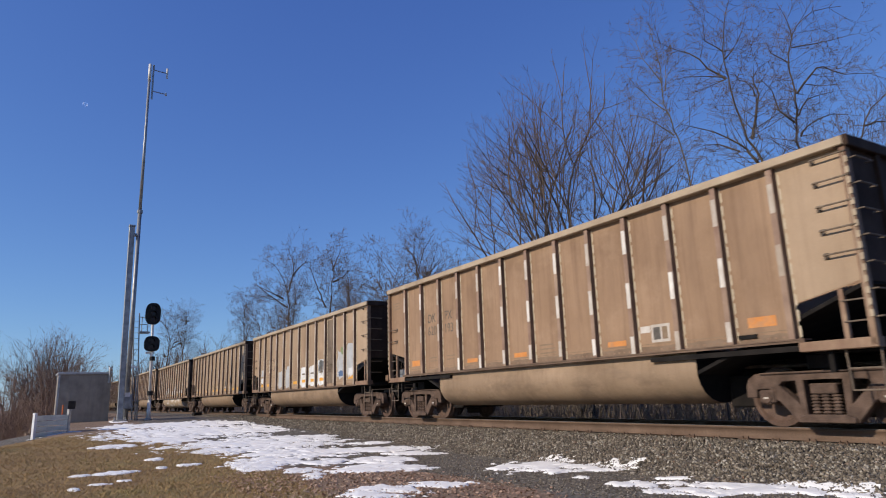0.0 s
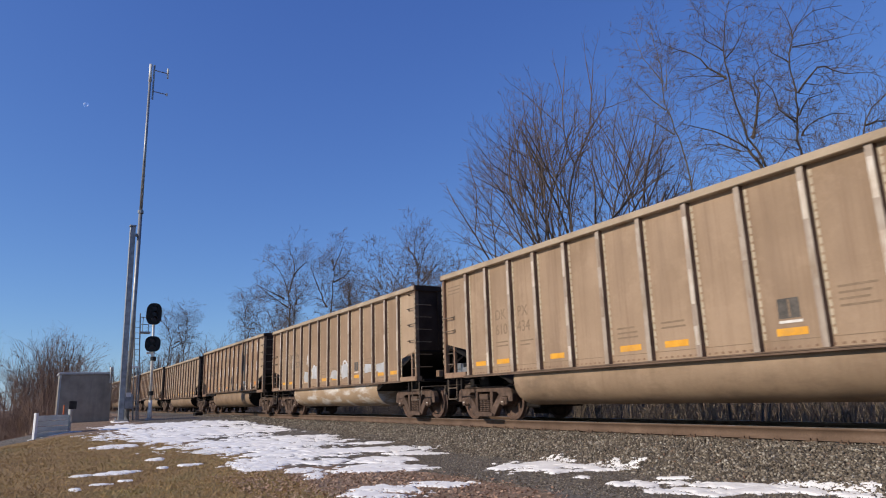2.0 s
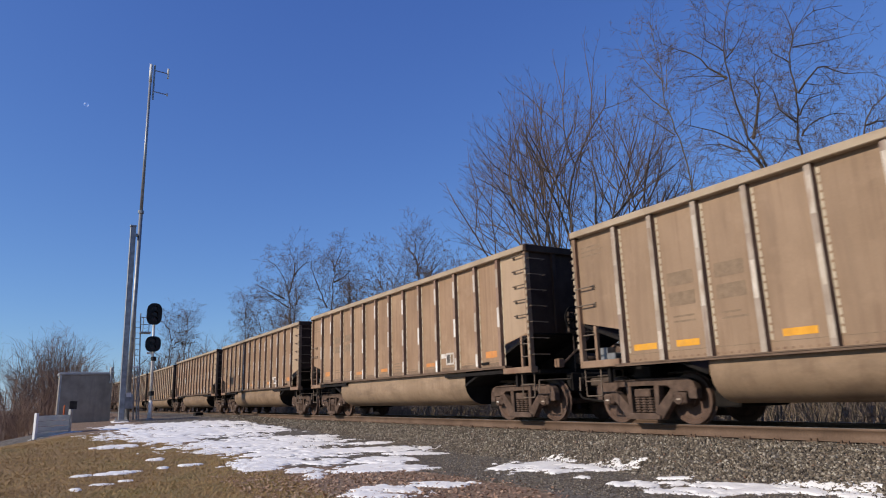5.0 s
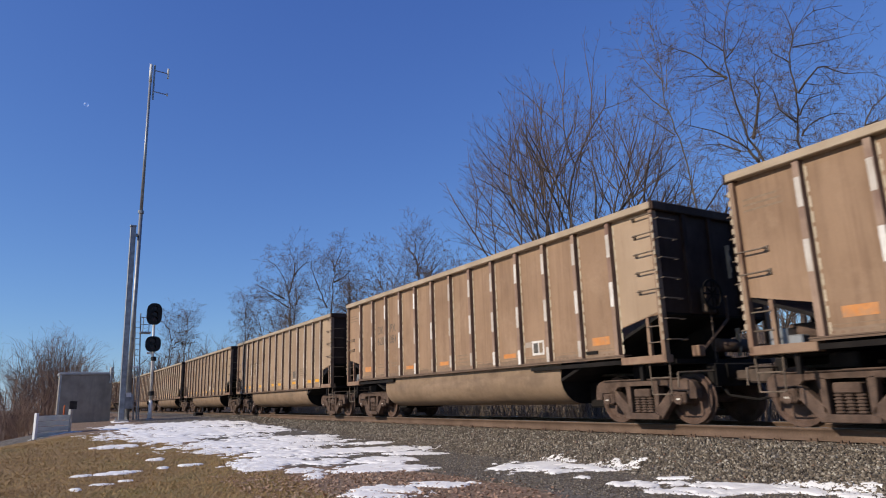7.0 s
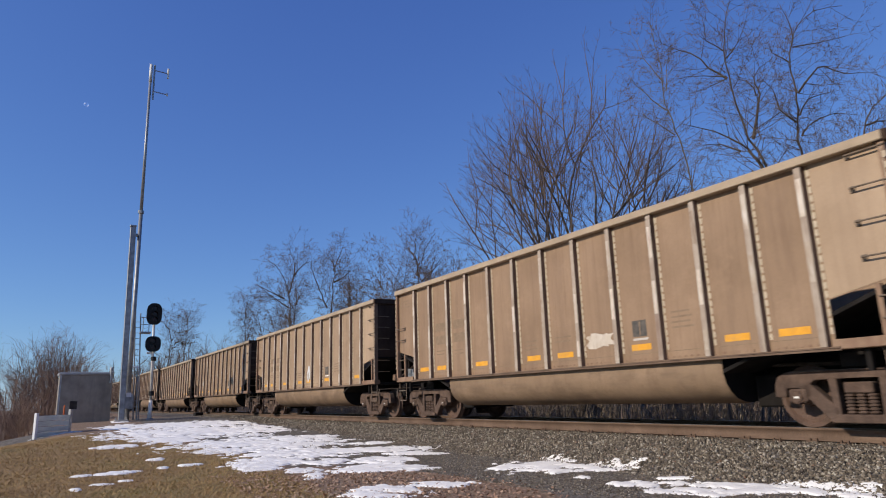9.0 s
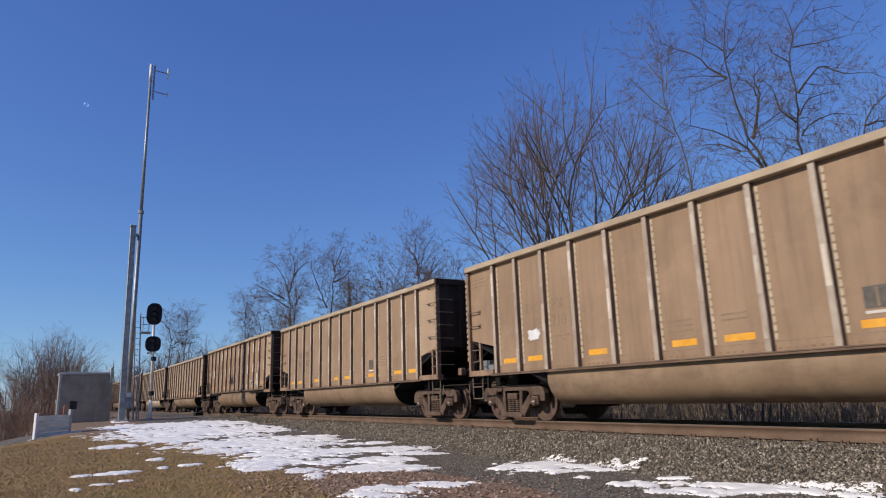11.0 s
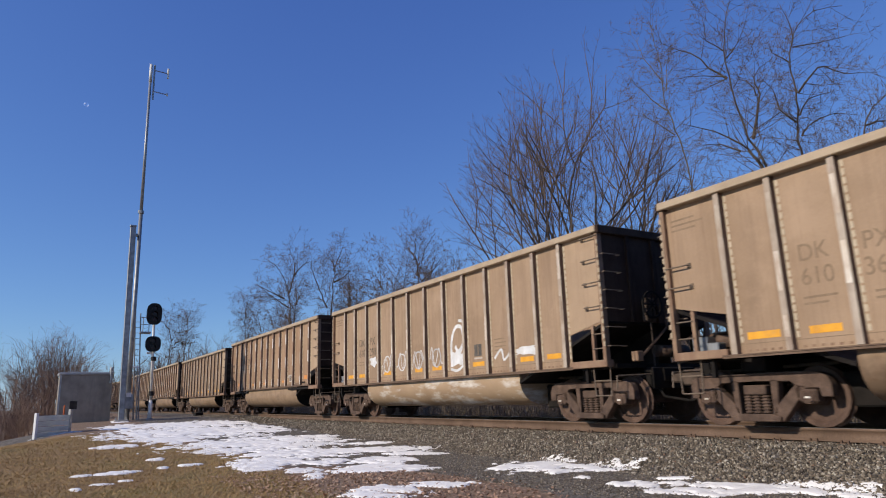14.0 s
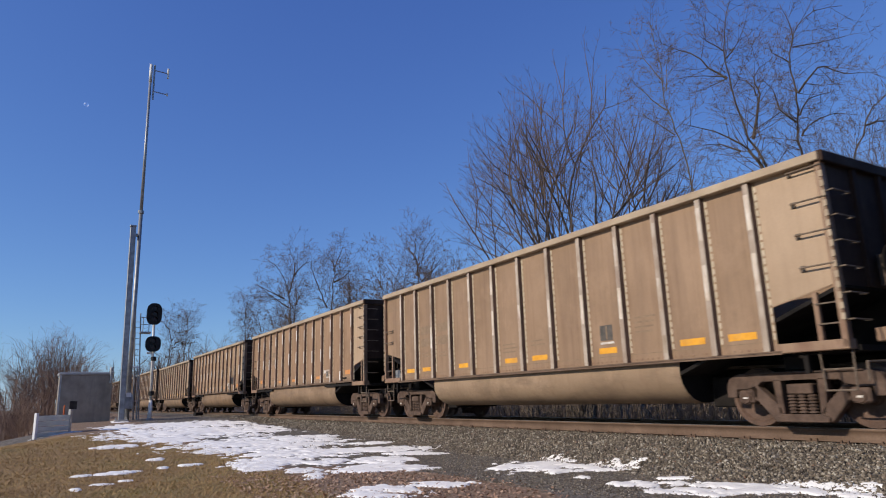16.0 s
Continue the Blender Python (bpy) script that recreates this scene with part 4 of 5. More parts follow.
# ---------------------------------------------------------------- trackside equipment
def build_mast():
    z0 = -0.12
    top = empty("radio_mast", pose(-38.2, 3.55, z0, 0.25), "tall grey steel radio mast with side antennas", "radio mast")
    bm = bmesh.new()
    rod(bm, (0, 0, -0.1), (0, 0, 11.2), 0.125, 0.10, 12)
    part("lower_pole", bm, "galv", top, "grey tapered steel tube", True)
    part("upper_pole", rods(((0, 0, 11.2), (0, 0, 19.0), 0.085, 0.07), sides=12), "galv", top, "slimmer grey upper tube", True)
    part("joint_collar", rods(((0, 0, 11.1), (0, 0, 11.26), 0.15, 0.15)), "galv", top)
    part("mast_head", rods(((0, 0, 19.0), (0, 0, 20.1), 0.085, 0.085)), "silverpaint", top, "bright tube at the mast head", True)
    part("antenna_tube", rods(((0.0, 0.19, 17.95), (0.0, 0.19, 20.1), 0.05, 0.05)), "galv", top)
    for z, h in ((19.73, 0.62), (18.4, 0.16)):
        part("antenna_arm", rods(((0.0, 0.19, z + 0.05), (0.0, 0.93, z), 0.028, 0.028)), "galv", top)
        part("antenna", rods(((0.0, 0.93, z - h / 2), (0.0, 0.93, z + h / 2), 0.055, 0.055)), "silverpaint", top, "white vertical dipole")
    part("junction_box", soften(boxes((0.12, 0.3, -0.22, 0.22, 0.6, 1.35)), 0.015), "galv", top, "grey junction box")
    part("label_plate", boxes((0.302, 0.31, -0.12, 0.12, 1.2, 1.42)), "insul", top, "pale label plate")
    t2 = empty("steel_pole", pose(-37.69, 3.25, -0.12, 0.7), "shorter square grey steel pole beside the mast", "pole")
    part("shaft", soften(boxes((-0.14, 0.14, -0.14, 0.14, -0.05, 10.15)), 0.02), "galv", t2)
    part("cap", soften(boxes((-0.16, 0.16, -0.16, 0.16, 10.15, 10.25)), 0.02), "galv", t2)
    part("clamp", boxes((-0.5, -0.14, -0.06, 0.3, 9.75, 9.85)), "galv", t2)
    part("base_plate", soften(boxes((-0.32, 0.32, -0.32, 0.32, -0.05, 0.08)), 0.02), "conc", t2, "pale concrete footing")
    for sx in (-0.24, 0.24):
        for sy in (-0.24, 0.24):
            part("anchor_bolt", rods(((sx, sy, 0.05), (sx, sy, 0.2), 0.02, 0.02), sides=6), "galv", t2)


build_mast()


def build_signal():
    place = pose(-38.02, 4.62, float(ground_z(-38.02, 4.62)))
    top = empty("railway_signal", place, "two-headed black railway signal on a silver post", "railway signal")
    bm = bmesh.new()
    rod(bm, (0, 0, -0.1), (0, 0, 1.0), 0.13, 0.085, 12)
    rod(bm, (0, 0, 1.0), (0, -0.1, 5.3), 0.075, 0.065, 12)
    part("post", bm, "silverpaint", top, "silver painted round post", True)
    part("base_casting", lathe(bmesh.new(), [(0.0, -0.08), (0.19, -0.08), (0.19, 0.03), (0.14, 0.1), (0.0, 0.1)], 16, "z"), "conc", top)
    for z in (1.25, 3.05):
        part("collar", rods(((0, 0, z), (0, 0, z + 0.22), 0.14, 0.14), sides=12), "black", top)
    part("bracket", boxes((-0.05, 0.05, -0.35, 0.0, 3.42, 3.52)), "silverpaint", top)
    for zc, hh in ((5.53, 0.58), (3.93, 0.41)):
        # oval background plate with lamps and hoods that face along the track
        bm = bmesh.new()
        ring = []
        for i in range(36):
            t = 2 * math.pi * i / 36
            c, s = math.cos(t), math.sin(t)
            ring.append((-0.12 * zc / 5.5 + 0.385 * math.copysign(abs(c) ** 0.7, c), hh * math.copysign(abs(s) ** 0.75, s)))
        a = [bm.verts.new((0.10, y, zc + z)) for y, z in ring]
        b = [bm.verts.new((0.16, y, zc + z)) for y, z in ring]
        bm.faces.new(a[::-1])
        bm.faces.new(b)
        for i in range(36):
            j = (i + 1) % 36
            bm.faces.new((a[i], a[j], b[j], b[i]))
        head = part("signal_head", bm, "black", top, "black oval background plate")
        lamps = (-0.3, 0.0, 0.3) if hh > 0.5 else (-0.17, 0.17)
        for dz in lamps:
            hood = bmesh.new()
            prev = None
            for i in range(9):
                t = radians(-20 + 220 * i / 8)
                y, z = -0.1 + 0.13 * math.cos(t), 0.13 * math.sin(t)
                cur = [hood.verts.new((0.16, y, zc + dz + z)), hood.verts.new((0.42, y, zc + dz + z)), hood.verts.new((0.42, (y + 0.1) * 1.1 - 0.1, zc + dz + z * 1.1)), hood.verts.new((0.16, (y + 0.1) * 1.1 - 0.1, zc + dz + z * 1.1))]
                if prev:
                    for k in range(4):
                        hood.faces.new((prev[k], prev[(k + 1) % 4], cur[(k + 1) % 4], cur[k]))
                prev = cur
            part("hood", hood, "black", head)
            part("lens", rods(((0.16, -0.1, zc + dz), (0.175, -0.1, zc + dz), 0.105, 0.105), sides=16), "lens", head, "unlit dark lens")
        part("back_box", soften(boxes((-0.06, 0.10, -0.14, 0.14, zc - 0.35, zc + 0.35)), 0.02), "black", head)
    lad = empty("signal_ladder", pose(-40.4, 4.2, float(ground_z(-40.4, 4.2))), "grey steel ladder and platform behind the signal", "ladder")
    part("rail", rods(((0, -0.12, 0), (0, -0.4, 5.85), 0.035, 0.035)), "galv", lad)
    part("rail", rods(((0, 0.14, 0), (0, -0.12, 5.85), 0.035, 0.035)), "galv", lad)
    for i in range(17):
        part("rung", rods(((0, -0.14 - i * 0.0147, 0.4 + i * 0.31), (0, 0.12 - i * 0.0147, 0.4 + i * 0.31), 0.014, 0.014), sides=6), "galv", lad)
    part("platform", boxes((-0.3, 0.3, -0.1, 0.45, 4.72, 4.8)), "galv", lad)
    for y in (0.02, 0.33):
        part("handrail_post", rods(((0.25, y, 4.8), (0.25, y, 5.6), 0.022, 0.022)), "galv", lad)
    part("handrail", rods(((0.25, -0.1, 5.6), (0.25, 0.35, 5.6), 0.022, 0.022)), "galv", lad)
    part("handrail", rods(((0.25, -0.1, 5.2), (0.25, 0.35, 5.2), 0.022, 0.022)), "galv", lad)
    arm = empty("marker_post", pose(-39.2, 3.9, float(ground_z(-39.2, 3.9))), "thin grey post with a white cross arm", "post")
    part("shaft", rods(((0, 0.22, 0), (0, 0.1, 2.75), 0.035, 0.03)), "galv", arm)
    part("cross_arm", soften(boxes((-0.04, 0.04, -0.32, 0.16, 2.73, 2.82)), 0.01), "insul", arm, "white cross arm")
    for y, z in ((-0.26, 2.1), (-0.43, 1.55)):
        part("insulator", rods(((0, y, z), (0, y, z + 0.55), 0.05, 0.03)), "insul", arm, "white hanging insulator")
        part("wire", rods(((0, y, z + 0.5), (0, y * 0.6, 5.5), 0.012, 0.012), sides=5), "galv", arm)


build_signal()


def build_cabinet():
    x, y = -39.1, 1.62
    z = -0.22
    top = empty("signal_cabinet", pose(x, y, z, 0, 0, 2), "grey aluminium signal equipment cabinet on short legs", "equipment cabinet")
    part("body", soften(boxes((-1.6, 0.0, -1.2, 1.2, 0.0, 2.5)), 0.02), "alu", top)
    part("roof", soften(boxes((-1.68, 0.07, -1.27, 1.27, 2.5, 2.62)), 0.02), "alu_trim", top, "overhanging pale roof cap")
    # left trim paler than the right: the sunlit edge is put into its colour
    part("corner_trim", boxes((0.0, 0.025, -1.215, -1.13, 0.0, 2.5)), "alu_trim", top)
    part("corner_trim", boxes((0.0, 0.02, 1.15, 1.21, 0.0, 2.5)), "alu", top)
    part("base_rail", boxes((-0.02, 0.03, -1.2, 1.2, 0.0, 0.07)), "alu", top)
    for yy in (-1.05, 0.25, 1.0):
        part("leg", boxes((-0.2, -0.02, yy - 0.08, yy + 0.08, -0.22, 0.0)), "galv", top)
    part("vent_pipe", rods(((0.06, 1.12, 2.15), (0.06, 1.12, 2.75), 0.05, 0.05), sides=10), "alu_trim", top, "short vent pipe with cap")
    part("vent_cap", rods(((0.06, 1.12, 2.75), (0.06, 1.12, 2.88), 0.08, 0.06), sides=10), "alu_trim", top)
    part("vent_cap", rods(((0.06, 1.12, 2.06), (0.06, 1.12, 2.15), 0.06, 0.08), sides=10), "alu_trim", top)


build_cabinet()


def build_board():
    """Low board fence that holds back the gravel, with a small sign on its post."""
    a, b = Vector((-29.16, -0.32, 0)), Vector((-30.23, 0.79, 0))
    d = b - a
    turn = math.degrees(math.atan2(d.y, d.x))
    za = -0.48
    top = empty("board_fence", pose(a.x, a.y, za, 0, 0, turn), "low grey-white board barrier between two steel posts", "barrier")
    w = d.length
    part("post", soften(boxes((-0.06, 0.05, -0.06, 0.06, -0.1, 0.95)), 0.01), "insul", top, "pale steel post")
    part("post", soften(boxes((w - 0.05, w + 0.06, -0.06, 0.06, -0.1, 1.05)), 0.01), "alu_trim", top)
    for i in range(4):
        part("board", soften(boxes((0.05, w - 0.05, -0.03, 0.03, 0.06 + 0.20 * i, 0.245 + 0.20 * i)), 0.008), "board", top)
    part("sign_plate", soften(boxes((w - 0.16, w + 0.2, -0.1, -0.06, 1.05, 1.36)), 0.01), "black", top, "small dark square sign")
    st = empty("marker_stake", pose(-33.2, 0.62, float(ground_z(-33.2, 0.62))), "short orange marker stake by the shrubs", "stake")
    part("stake", rods(((0, 0, 0), (0, 0, 1.0), 0.03, 0.03)), "marker", st)


build_board()

moon = bmesh.new()
bmesh.ops.create_uvsphere(moon, u_segments=24, v_segments=16, radius=11)
mm = bpy.data.materials.new("pale_moon_rock")
mm.use_nodes = True
mt = mm.node_tree
tr = mt.nodes.new("ShaderNodeBsdfTransparent")
mx = mt.nodes.new("ShaderNodeAddShader")
mt.nodes["Principled BSDF"].inputs["Base Color"].default_value = (0.05, 0.05, 0.05, 1)
mt.links.new(tr.outputs[0], mx.inputs[0])
mt.links.new(mt.nodes["Principled BSDF"].outputs[0], mx.inputs[1])
mt.links.new(mx.outputs[0], mt.nodes["Material Output"].inputs["Surface"])
M["moon"] = mm
moon_ob = part("moon", moon, "moon", None, "", True)
moon_ob.location = (-3209, 31, 1359)
tagged(moon_ob, "faint pale daytime moon", "moon", kind="structure")


# ---------------------------------------------------------------- the coal train
CAR_LENGTH = 16.18
HALF = 7.278
TRUCK_X = 6.17
AXLE = 0.89
WHEEL_R = 0.457


def travelled(t):
    return 17.8407 * t + 0.0211 * t * t


def car_x(n, t):
    """Where the middle of car n is at t seconds."""
    return -19.8503 + CAR_LENGTH / 2 - CAR_LENGTH * n + travelled(t)


# the dustier cars have narrower bays towards their ends
SPREAD = [0.0, 1.075, 2.125, 3.185, 4.16, 5.15, 6.07]
POSTS = {"a": [-6.12 + 1.02 * i for i in range(13)], "b": [-d for d in SPREAD[:0:-1]] + SPREAD}
SILL = {"a": 1.24, "b": 1.085}     # underside of the side sill
SIDE = -1.5152     # the face of the side sheets towards the lawn


def wheelset_mesh():
    bm = bmesh.new()
    for s in (-1, 1):
        prof = [(0.09, 0.68), (0.12, 0.68), (0.36, 0.70), (0.40, 0.68), (0.487, 0.685), (0.487, 0.705), (0.463, 0.72), (0.455, 0.80), (0.39, 0.805), (0.36, 0.765), (0.14, 0.75), (0.13, 0.82), (0.09, 0.82)]
        lathe(bm, [(r, s * a) for r, a in prof], 22)
        rod(bm, (0, s * 0.8, 0), (0, s * 1.12, 0), 0.10, 0.10, 14)
        # two cast lugs make the turning visible
        for k in (0, 1, 2):
            t = 2 * math.pi * k / 3
            rod(bm, (0.075 * math.cos(t), s * 1.12, 0.075 * math.sin(t)), (0.075 * math.cos(t), s * 1.14, 0.075 * math.sin(t)), 0.018, 0.018, 6)
    rod(bm, (0, -0.7, 0), (0, 0.7, 0), 0.085, 0.085, 12)
    return fixed(bm)


def side_frame_mesh(s):
    """Cast side frame with its sloping struts and two windows."""
    bm = bmesh.new()
    y0, y1 = s * 0.93, s * 1.09
    half = [(0.0, 0.85), (0.86, 0.85), (1.08, 0.83), (1.2, 0.76), (1.25, 0.64), (1.25, 0.46), (1.08, 0.46), (1.06, 0.59), (0.74, 0.59), (0.62, 0.70), (0.0, 0.72)]
    slab(bm, [(-x, z) for x, z in half[:0:-1]] + half, y0, y1)
    for k in (-1, 1):
        slab(bm, [(k * 0.88, 0.62), (k * 0.70, 0.66), (k * 0.31, 0.29), (k * 0.29, 0.09), (k * 0.43, 0.09), (k * 0.72, 0.42)], y0, y1)
        slab(bm, [(k * 0.42, 0.74), (k * 0.29, 0.74), (k * 0.28, 0.18), (k * 0.37, 0.22)], y0, y1)
        slab(bm, [(k * 0.80, 0.62), (k * 0.68, 0.62), (k * 0.70, 0.40), (k * 0.79, 0.44)], y0, y1)
    slab(bm, [(-0.41, 0.09), (0.41, 0.09), (0.43, 0.16), (0.30, 0.21), (-0.30, 0.21), (-0.43, 0.16)], y0 - s * 0.06, y1 + s * 0.05)
    slab(bm, [(-0.98, 0.815), (0.98, 0.815), (0.98, 0.845), (-0.98, 0.845)], y1, y1 + s * 0.035)
    fixed(bm)
    return soften(bm, 0.012)


def spring_mesh(s, dx):
    """A coil spring, its turns as ridges of one body."""
    prof = [(0.0, 0.205)]
    for i in range(6):
        z = 0.215 + i * 0.048
        prof += [(0.05, z), (0.071, z + 0.012), (0.071, z + 0.028), (0.05, z + 0.04)]
    prof.append((0.0, 0.51))
    bm = bmesh.new()
    lathe(bm, prof, 8, "z")
    for v in bm.verts:
        v.co.x += dx
        v.co.y += s * 1.03
    bmesh.ops.remove_doubles(bm, verts=bm.verts[:], dist=1e-5)
    return bm


def add_truck(car, x):
    bm = boxes((-0.2, 0.2, -1.1, 1.1, 0.50, 0.66), (-0.26, 0.26, -0.5, 0.5, 0.62, 0.80), bevel=0.02)
    truck = part("truck", bm, "truck", car, "rusty brown cast steel truck")
    truck.location = (x, 0, 0)
    for s in (-1, 1):
        part("side_frame", side_frame_mesh(s), "truck", truck)
        for dx in (-0.155, 0.0, 0.155):
            part("spring", spring_mesh(s, dx), "truck", truck)
        for k in (-1, 1):
            part("bearing_adapter", soften(boxes((k * AXLE - 0.14, k * AXLE + 0.14, min(s * 0.92, s * 1.12), max(s * 0.92, s * 1.12), 0.37, 0.58)), 0.03), "truck", truck)
            part("bearing_cap", rods(((k * AXLE, s * 1.12, WHEEL_R), (k * AXLE, s * 1.14, WHEEL_R), 0.09, 0.08), sides=14), "truck", truck)
            part("cap_plate", boxes((k * AXLE - 0.04, k * AXLE + 0.04, *sorted((s * 1.141, s * 1.145)), WHEEL_R - 0.014, WHEEL_R + 0.014)), "pale", truck, "pale bearing label")
            part("brake_shoe", soften(boxes((k * 0.40 - 0.03, k * 0.40 + 0.03, min(s * 0.70, s * 0.80), max(s * 0.70, s * 0.80), 0.28, 0.55)), 0.01), "under", truck)
    for k in (-1, 1):
        w = part("wheelset", wheelset_mesh(), "wheel", truck, "rust-brown steel wheels on an axle", False)
        w.location = (k * AXLE, 0, WHEEL_R)
    return truck


BELLY = [(-1.49, 1.0), (-1.49, 0.86), (-1.44, 0.70), (-1.34, 0.56), (-1.19, 0.45), (-1.0, 0.385), (-0.78, 0.37), (-0.55, 0.40), (-0.36, 0.50), (-0.26, 0.68), (-0.22, 0.9)]


def tub_profile(sill):
    """The belly hangs from the side sill."""
    return [(-1.46, sill + 0.03)] + BELLY + [(-0.22, sill + 0.03)]


def tub_mesh(s, sill):
    bm = bmesh.new()
    TUB = tub_profile(sill)
    xs = [-4.30, -4.22, 4.22, 4.30]
    rings = []
    for i, x in enumerate(xs):
        k = 0.985 if i in (0, 3) else 1.0
        rings.append([bm.verts.new((x, -s * (y * k if s < 0 else y * k), 1.15 - (1.15 - z) * k)) for y, z in TUB])
    for p, q in zip(rings, rings[1:]):
        for a in range(len(TUB) - 1):
            bm.faces.new((p[a], p[a + 1], q[a + 1], q[a]))
    for f in bm.faces:
        f.normal_update()
    return bm


def tub_end_mesh(s, e, sill):
    bm = bmesh.new()
    TUB = tub_profile(sill)
    a = [bm.verts.new((e * 4.301, -s * y * 0.982, 1.15 - (1.15 - z) * 0.982)) for y, z in TUB]
    b = [bm.verts.new((e * 4.27, -s * y * 0.97, 1.15 - (1.15 - z) * 0.97)) for y, z in TUB]
    bm.faces.new(a)
    bm.faces.new(b)
    for i in range(len(TUB)):
        j = (i + 1) % len(TUB)
        bm.faces.new((a[i], a[j], b[j], b[i]))
    return fixed(bm)


def rung(car, x0, x1, y, z, s):
    """A bent grab iron that stands off the side."""
    bm = rods(((x0, y, z), (x0, y + s * 0.09, z), 0.013, 0.013), ((x0, y + s * 0.09, z), (x1, y + s * 0.09, z), 0.013, 0.013), ((x1, y + s * 0.09, z), (x1, y, z), 0.013, 0.013), sides=6)
    box(bm, x0 - 0.035, x0 + 0.035, y - 0.003, y + s * 0.02, z - 0.05, z + 0.04) if s > 0 else box(bm, x0 - 0.035, x0 + 0.035, y + s * 0.02, y + 0.003, z - 0.05, z + 0.04)
    return part("grab_iron", fixed(bm), "iron", car)


def build_car(kind, m):
    """A gondola for coal: ribbed sides, two bathtub floors, open end platforms, two trucks. kind a has the higher sides."""
    ztop = 4.05 if kind == "a" else 3.945
    sill = SILL[kind]
    paint = "paint_" + kind
    label = "high tan ribbed coal gondola with faded orange marks" if kind == "a" else "dusty tan ribbed coal gondola with yellow marks"
    car = empty("coal_gondola", m, label, "coal gondola", "cars of the coal train")
    zc = ztop - 0.135
    for s in (-1, 1):
        y0, y1 = sorted((s * 1.50, s * 1.515))
        bm = bmesh.new()
        outline = [(-HALF + 0.03, 2.02), (-6.2, 1.80), (-6.2, sill + 0.05), (6.2, sill + 0.05), (6.2, 1.80), (HALF - 0.03, 2.02), (HALF - 0.03, zc), (-HALF + 0.03, zc)]
        slab(bm, outline, y0, y1)
        part("side_sheet", fixed(bm), paint, car)
        y0, y1 = sorted((s * 1.46, s * 1.648))
        bm = boxes((-HALF, HALF, y0, y1, zc, ztop))
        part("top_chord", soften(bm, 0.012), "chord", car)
        y0, y1 = sorted((s * 1.40, s * 1.612))
        bm = boxes((-6.3, 6.3, y0, y1, sill + 0.036, sill + 0.056), (-6.3, 6.3, *sorted((s * 1.575, s * 1.60)), sill, sill + 0.034))
        part("side_sill", bm, "sill", car, "thin rust-dark side sill")
        # row of bolt heads over the sill
        bm = bmesh.new()
        for k in range(96 if s < 0 else 0):
            x = -6.12 + 0.1285 * k
            box(bm, x - 0.022, x + 0.022, *sorted((s * 1.5135, s * 1.523)), sill + 0.085, sill + 0.118)
        if s < 0:
            tagged(part("bolt_row", bm, "post", car), "small bolt heads along the side sill", kind="stuff")
        if kind == "a":
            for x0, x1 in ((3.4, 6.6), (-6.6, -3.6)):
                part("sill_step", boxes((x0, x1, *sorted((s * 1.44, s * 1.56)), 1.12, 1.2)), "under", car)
        if s < 0:
            part("lower_seam", boxes((-6.18, 6.18, SIDE - 0.002, SIDE - 0.0005, sill + 0.20, sill + 0.212)), "stencil_faint", car)
        if s < 0:
            # thin sheet over one end panel, its brighter sheen painted on
            bm = bmesh.new()
            slab(bm, [(6.2, 1.815), (HALF - 0.1, 2.025), (HALF - 0.1, zc - 0.003), (6.2, zc - 0.003)], SIDE - 0.003, SIDE - 0.0006)
            part("end_panel", fixed(bm), "paint_end", car, "end panel in paler paint that stands for its sheen")
        if kind == "a" and s < 0:
            bm = bmesh.new()
            rng = random.Random(77)
            hem = [(-6.18, sill + 0.06)] + [(6.18 - 0.103 * k, sill + 0.165 + rng.uniform(-0.014, 0.014)) for k in range(121)]
            slab(bm, [(6.18, sill + 0.06)] + hem[1:] + hem[:1], SIDE - 0.0025, SIDE - 0.0006)
            part("lower_sheet", fixed(bm), "skirt", car, "grimy lapped lower sheet")
        for i, x in enumerate(POSTS[kind]):
            y0, y1 = sorted((s * 1.5152, s * 1.602))
            bm = bmesh.new()
            a, b = 0.068, 0.05
            slabv = [(x - a, s * 1.5152), (x - b, s * 1.602), (x + b, s * 1.602), (x + a, s * 1.5152)]
            lo = [bm.verts.new((px, py, sill + 0.057)) for px, py in slabv]
            hi = [bm.verts.new((px, py, zc)) for px, py in slabv]
            bm.faces.new(lo)
            bm.faces.new(hi)
            for k in range(4):
                bm.faces.new((lo[k], lo[(k + 1) % 4], hi[(k + 1) % 4], hi[k]))
            # post body in the shade-dark colour, its face plate in the lighter one
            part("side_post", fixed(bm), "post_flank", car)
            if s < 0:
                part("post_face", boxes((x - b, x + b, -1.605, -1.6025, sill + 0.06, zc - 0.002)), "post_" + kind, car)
            if s > 0:
                continue
            # bolted strap beside the post
            n = 19 if kind == "b" else 11
            bm = bmesh.new()
            pitch = (zc - 1.36) / n
            xa, xb = x + a + 0.008, x + a + (0.060 if kind == "b" else 0.048)
            comb = [(xa, 1.32)]
            for k in range(n):
                z = 1.32 + k * pitch
                comb += [(xb, z), (xb, z + pitch * 0.72), (xa + 0.008, z + pitch * 0.72), (xa + 0.008, z + pitch)]
            comb.append((xa, 1.32 + n * pitch))
            slab(bm, comb, s * 1.5135, s * 1.522)
            part("bolt_strap", fixed(bm), "bolt", car)
            y0, y1 = sorted((s * 1.6052, s * 1.608))
            if kind == "a":
                spans = [(3.20, 3.66), (2.19, 2.67)] + ([(1.34, 1.66)] if 2 < i < 12 else [])
                w, mat = 0.05, "pale"
            else:
                spans = [(3.02, 3.60), (2.02, 2.62)] + ([(1.30, 1.62)] if i % 3 == 1 else [])
                w, mat = 0.046, "strip"
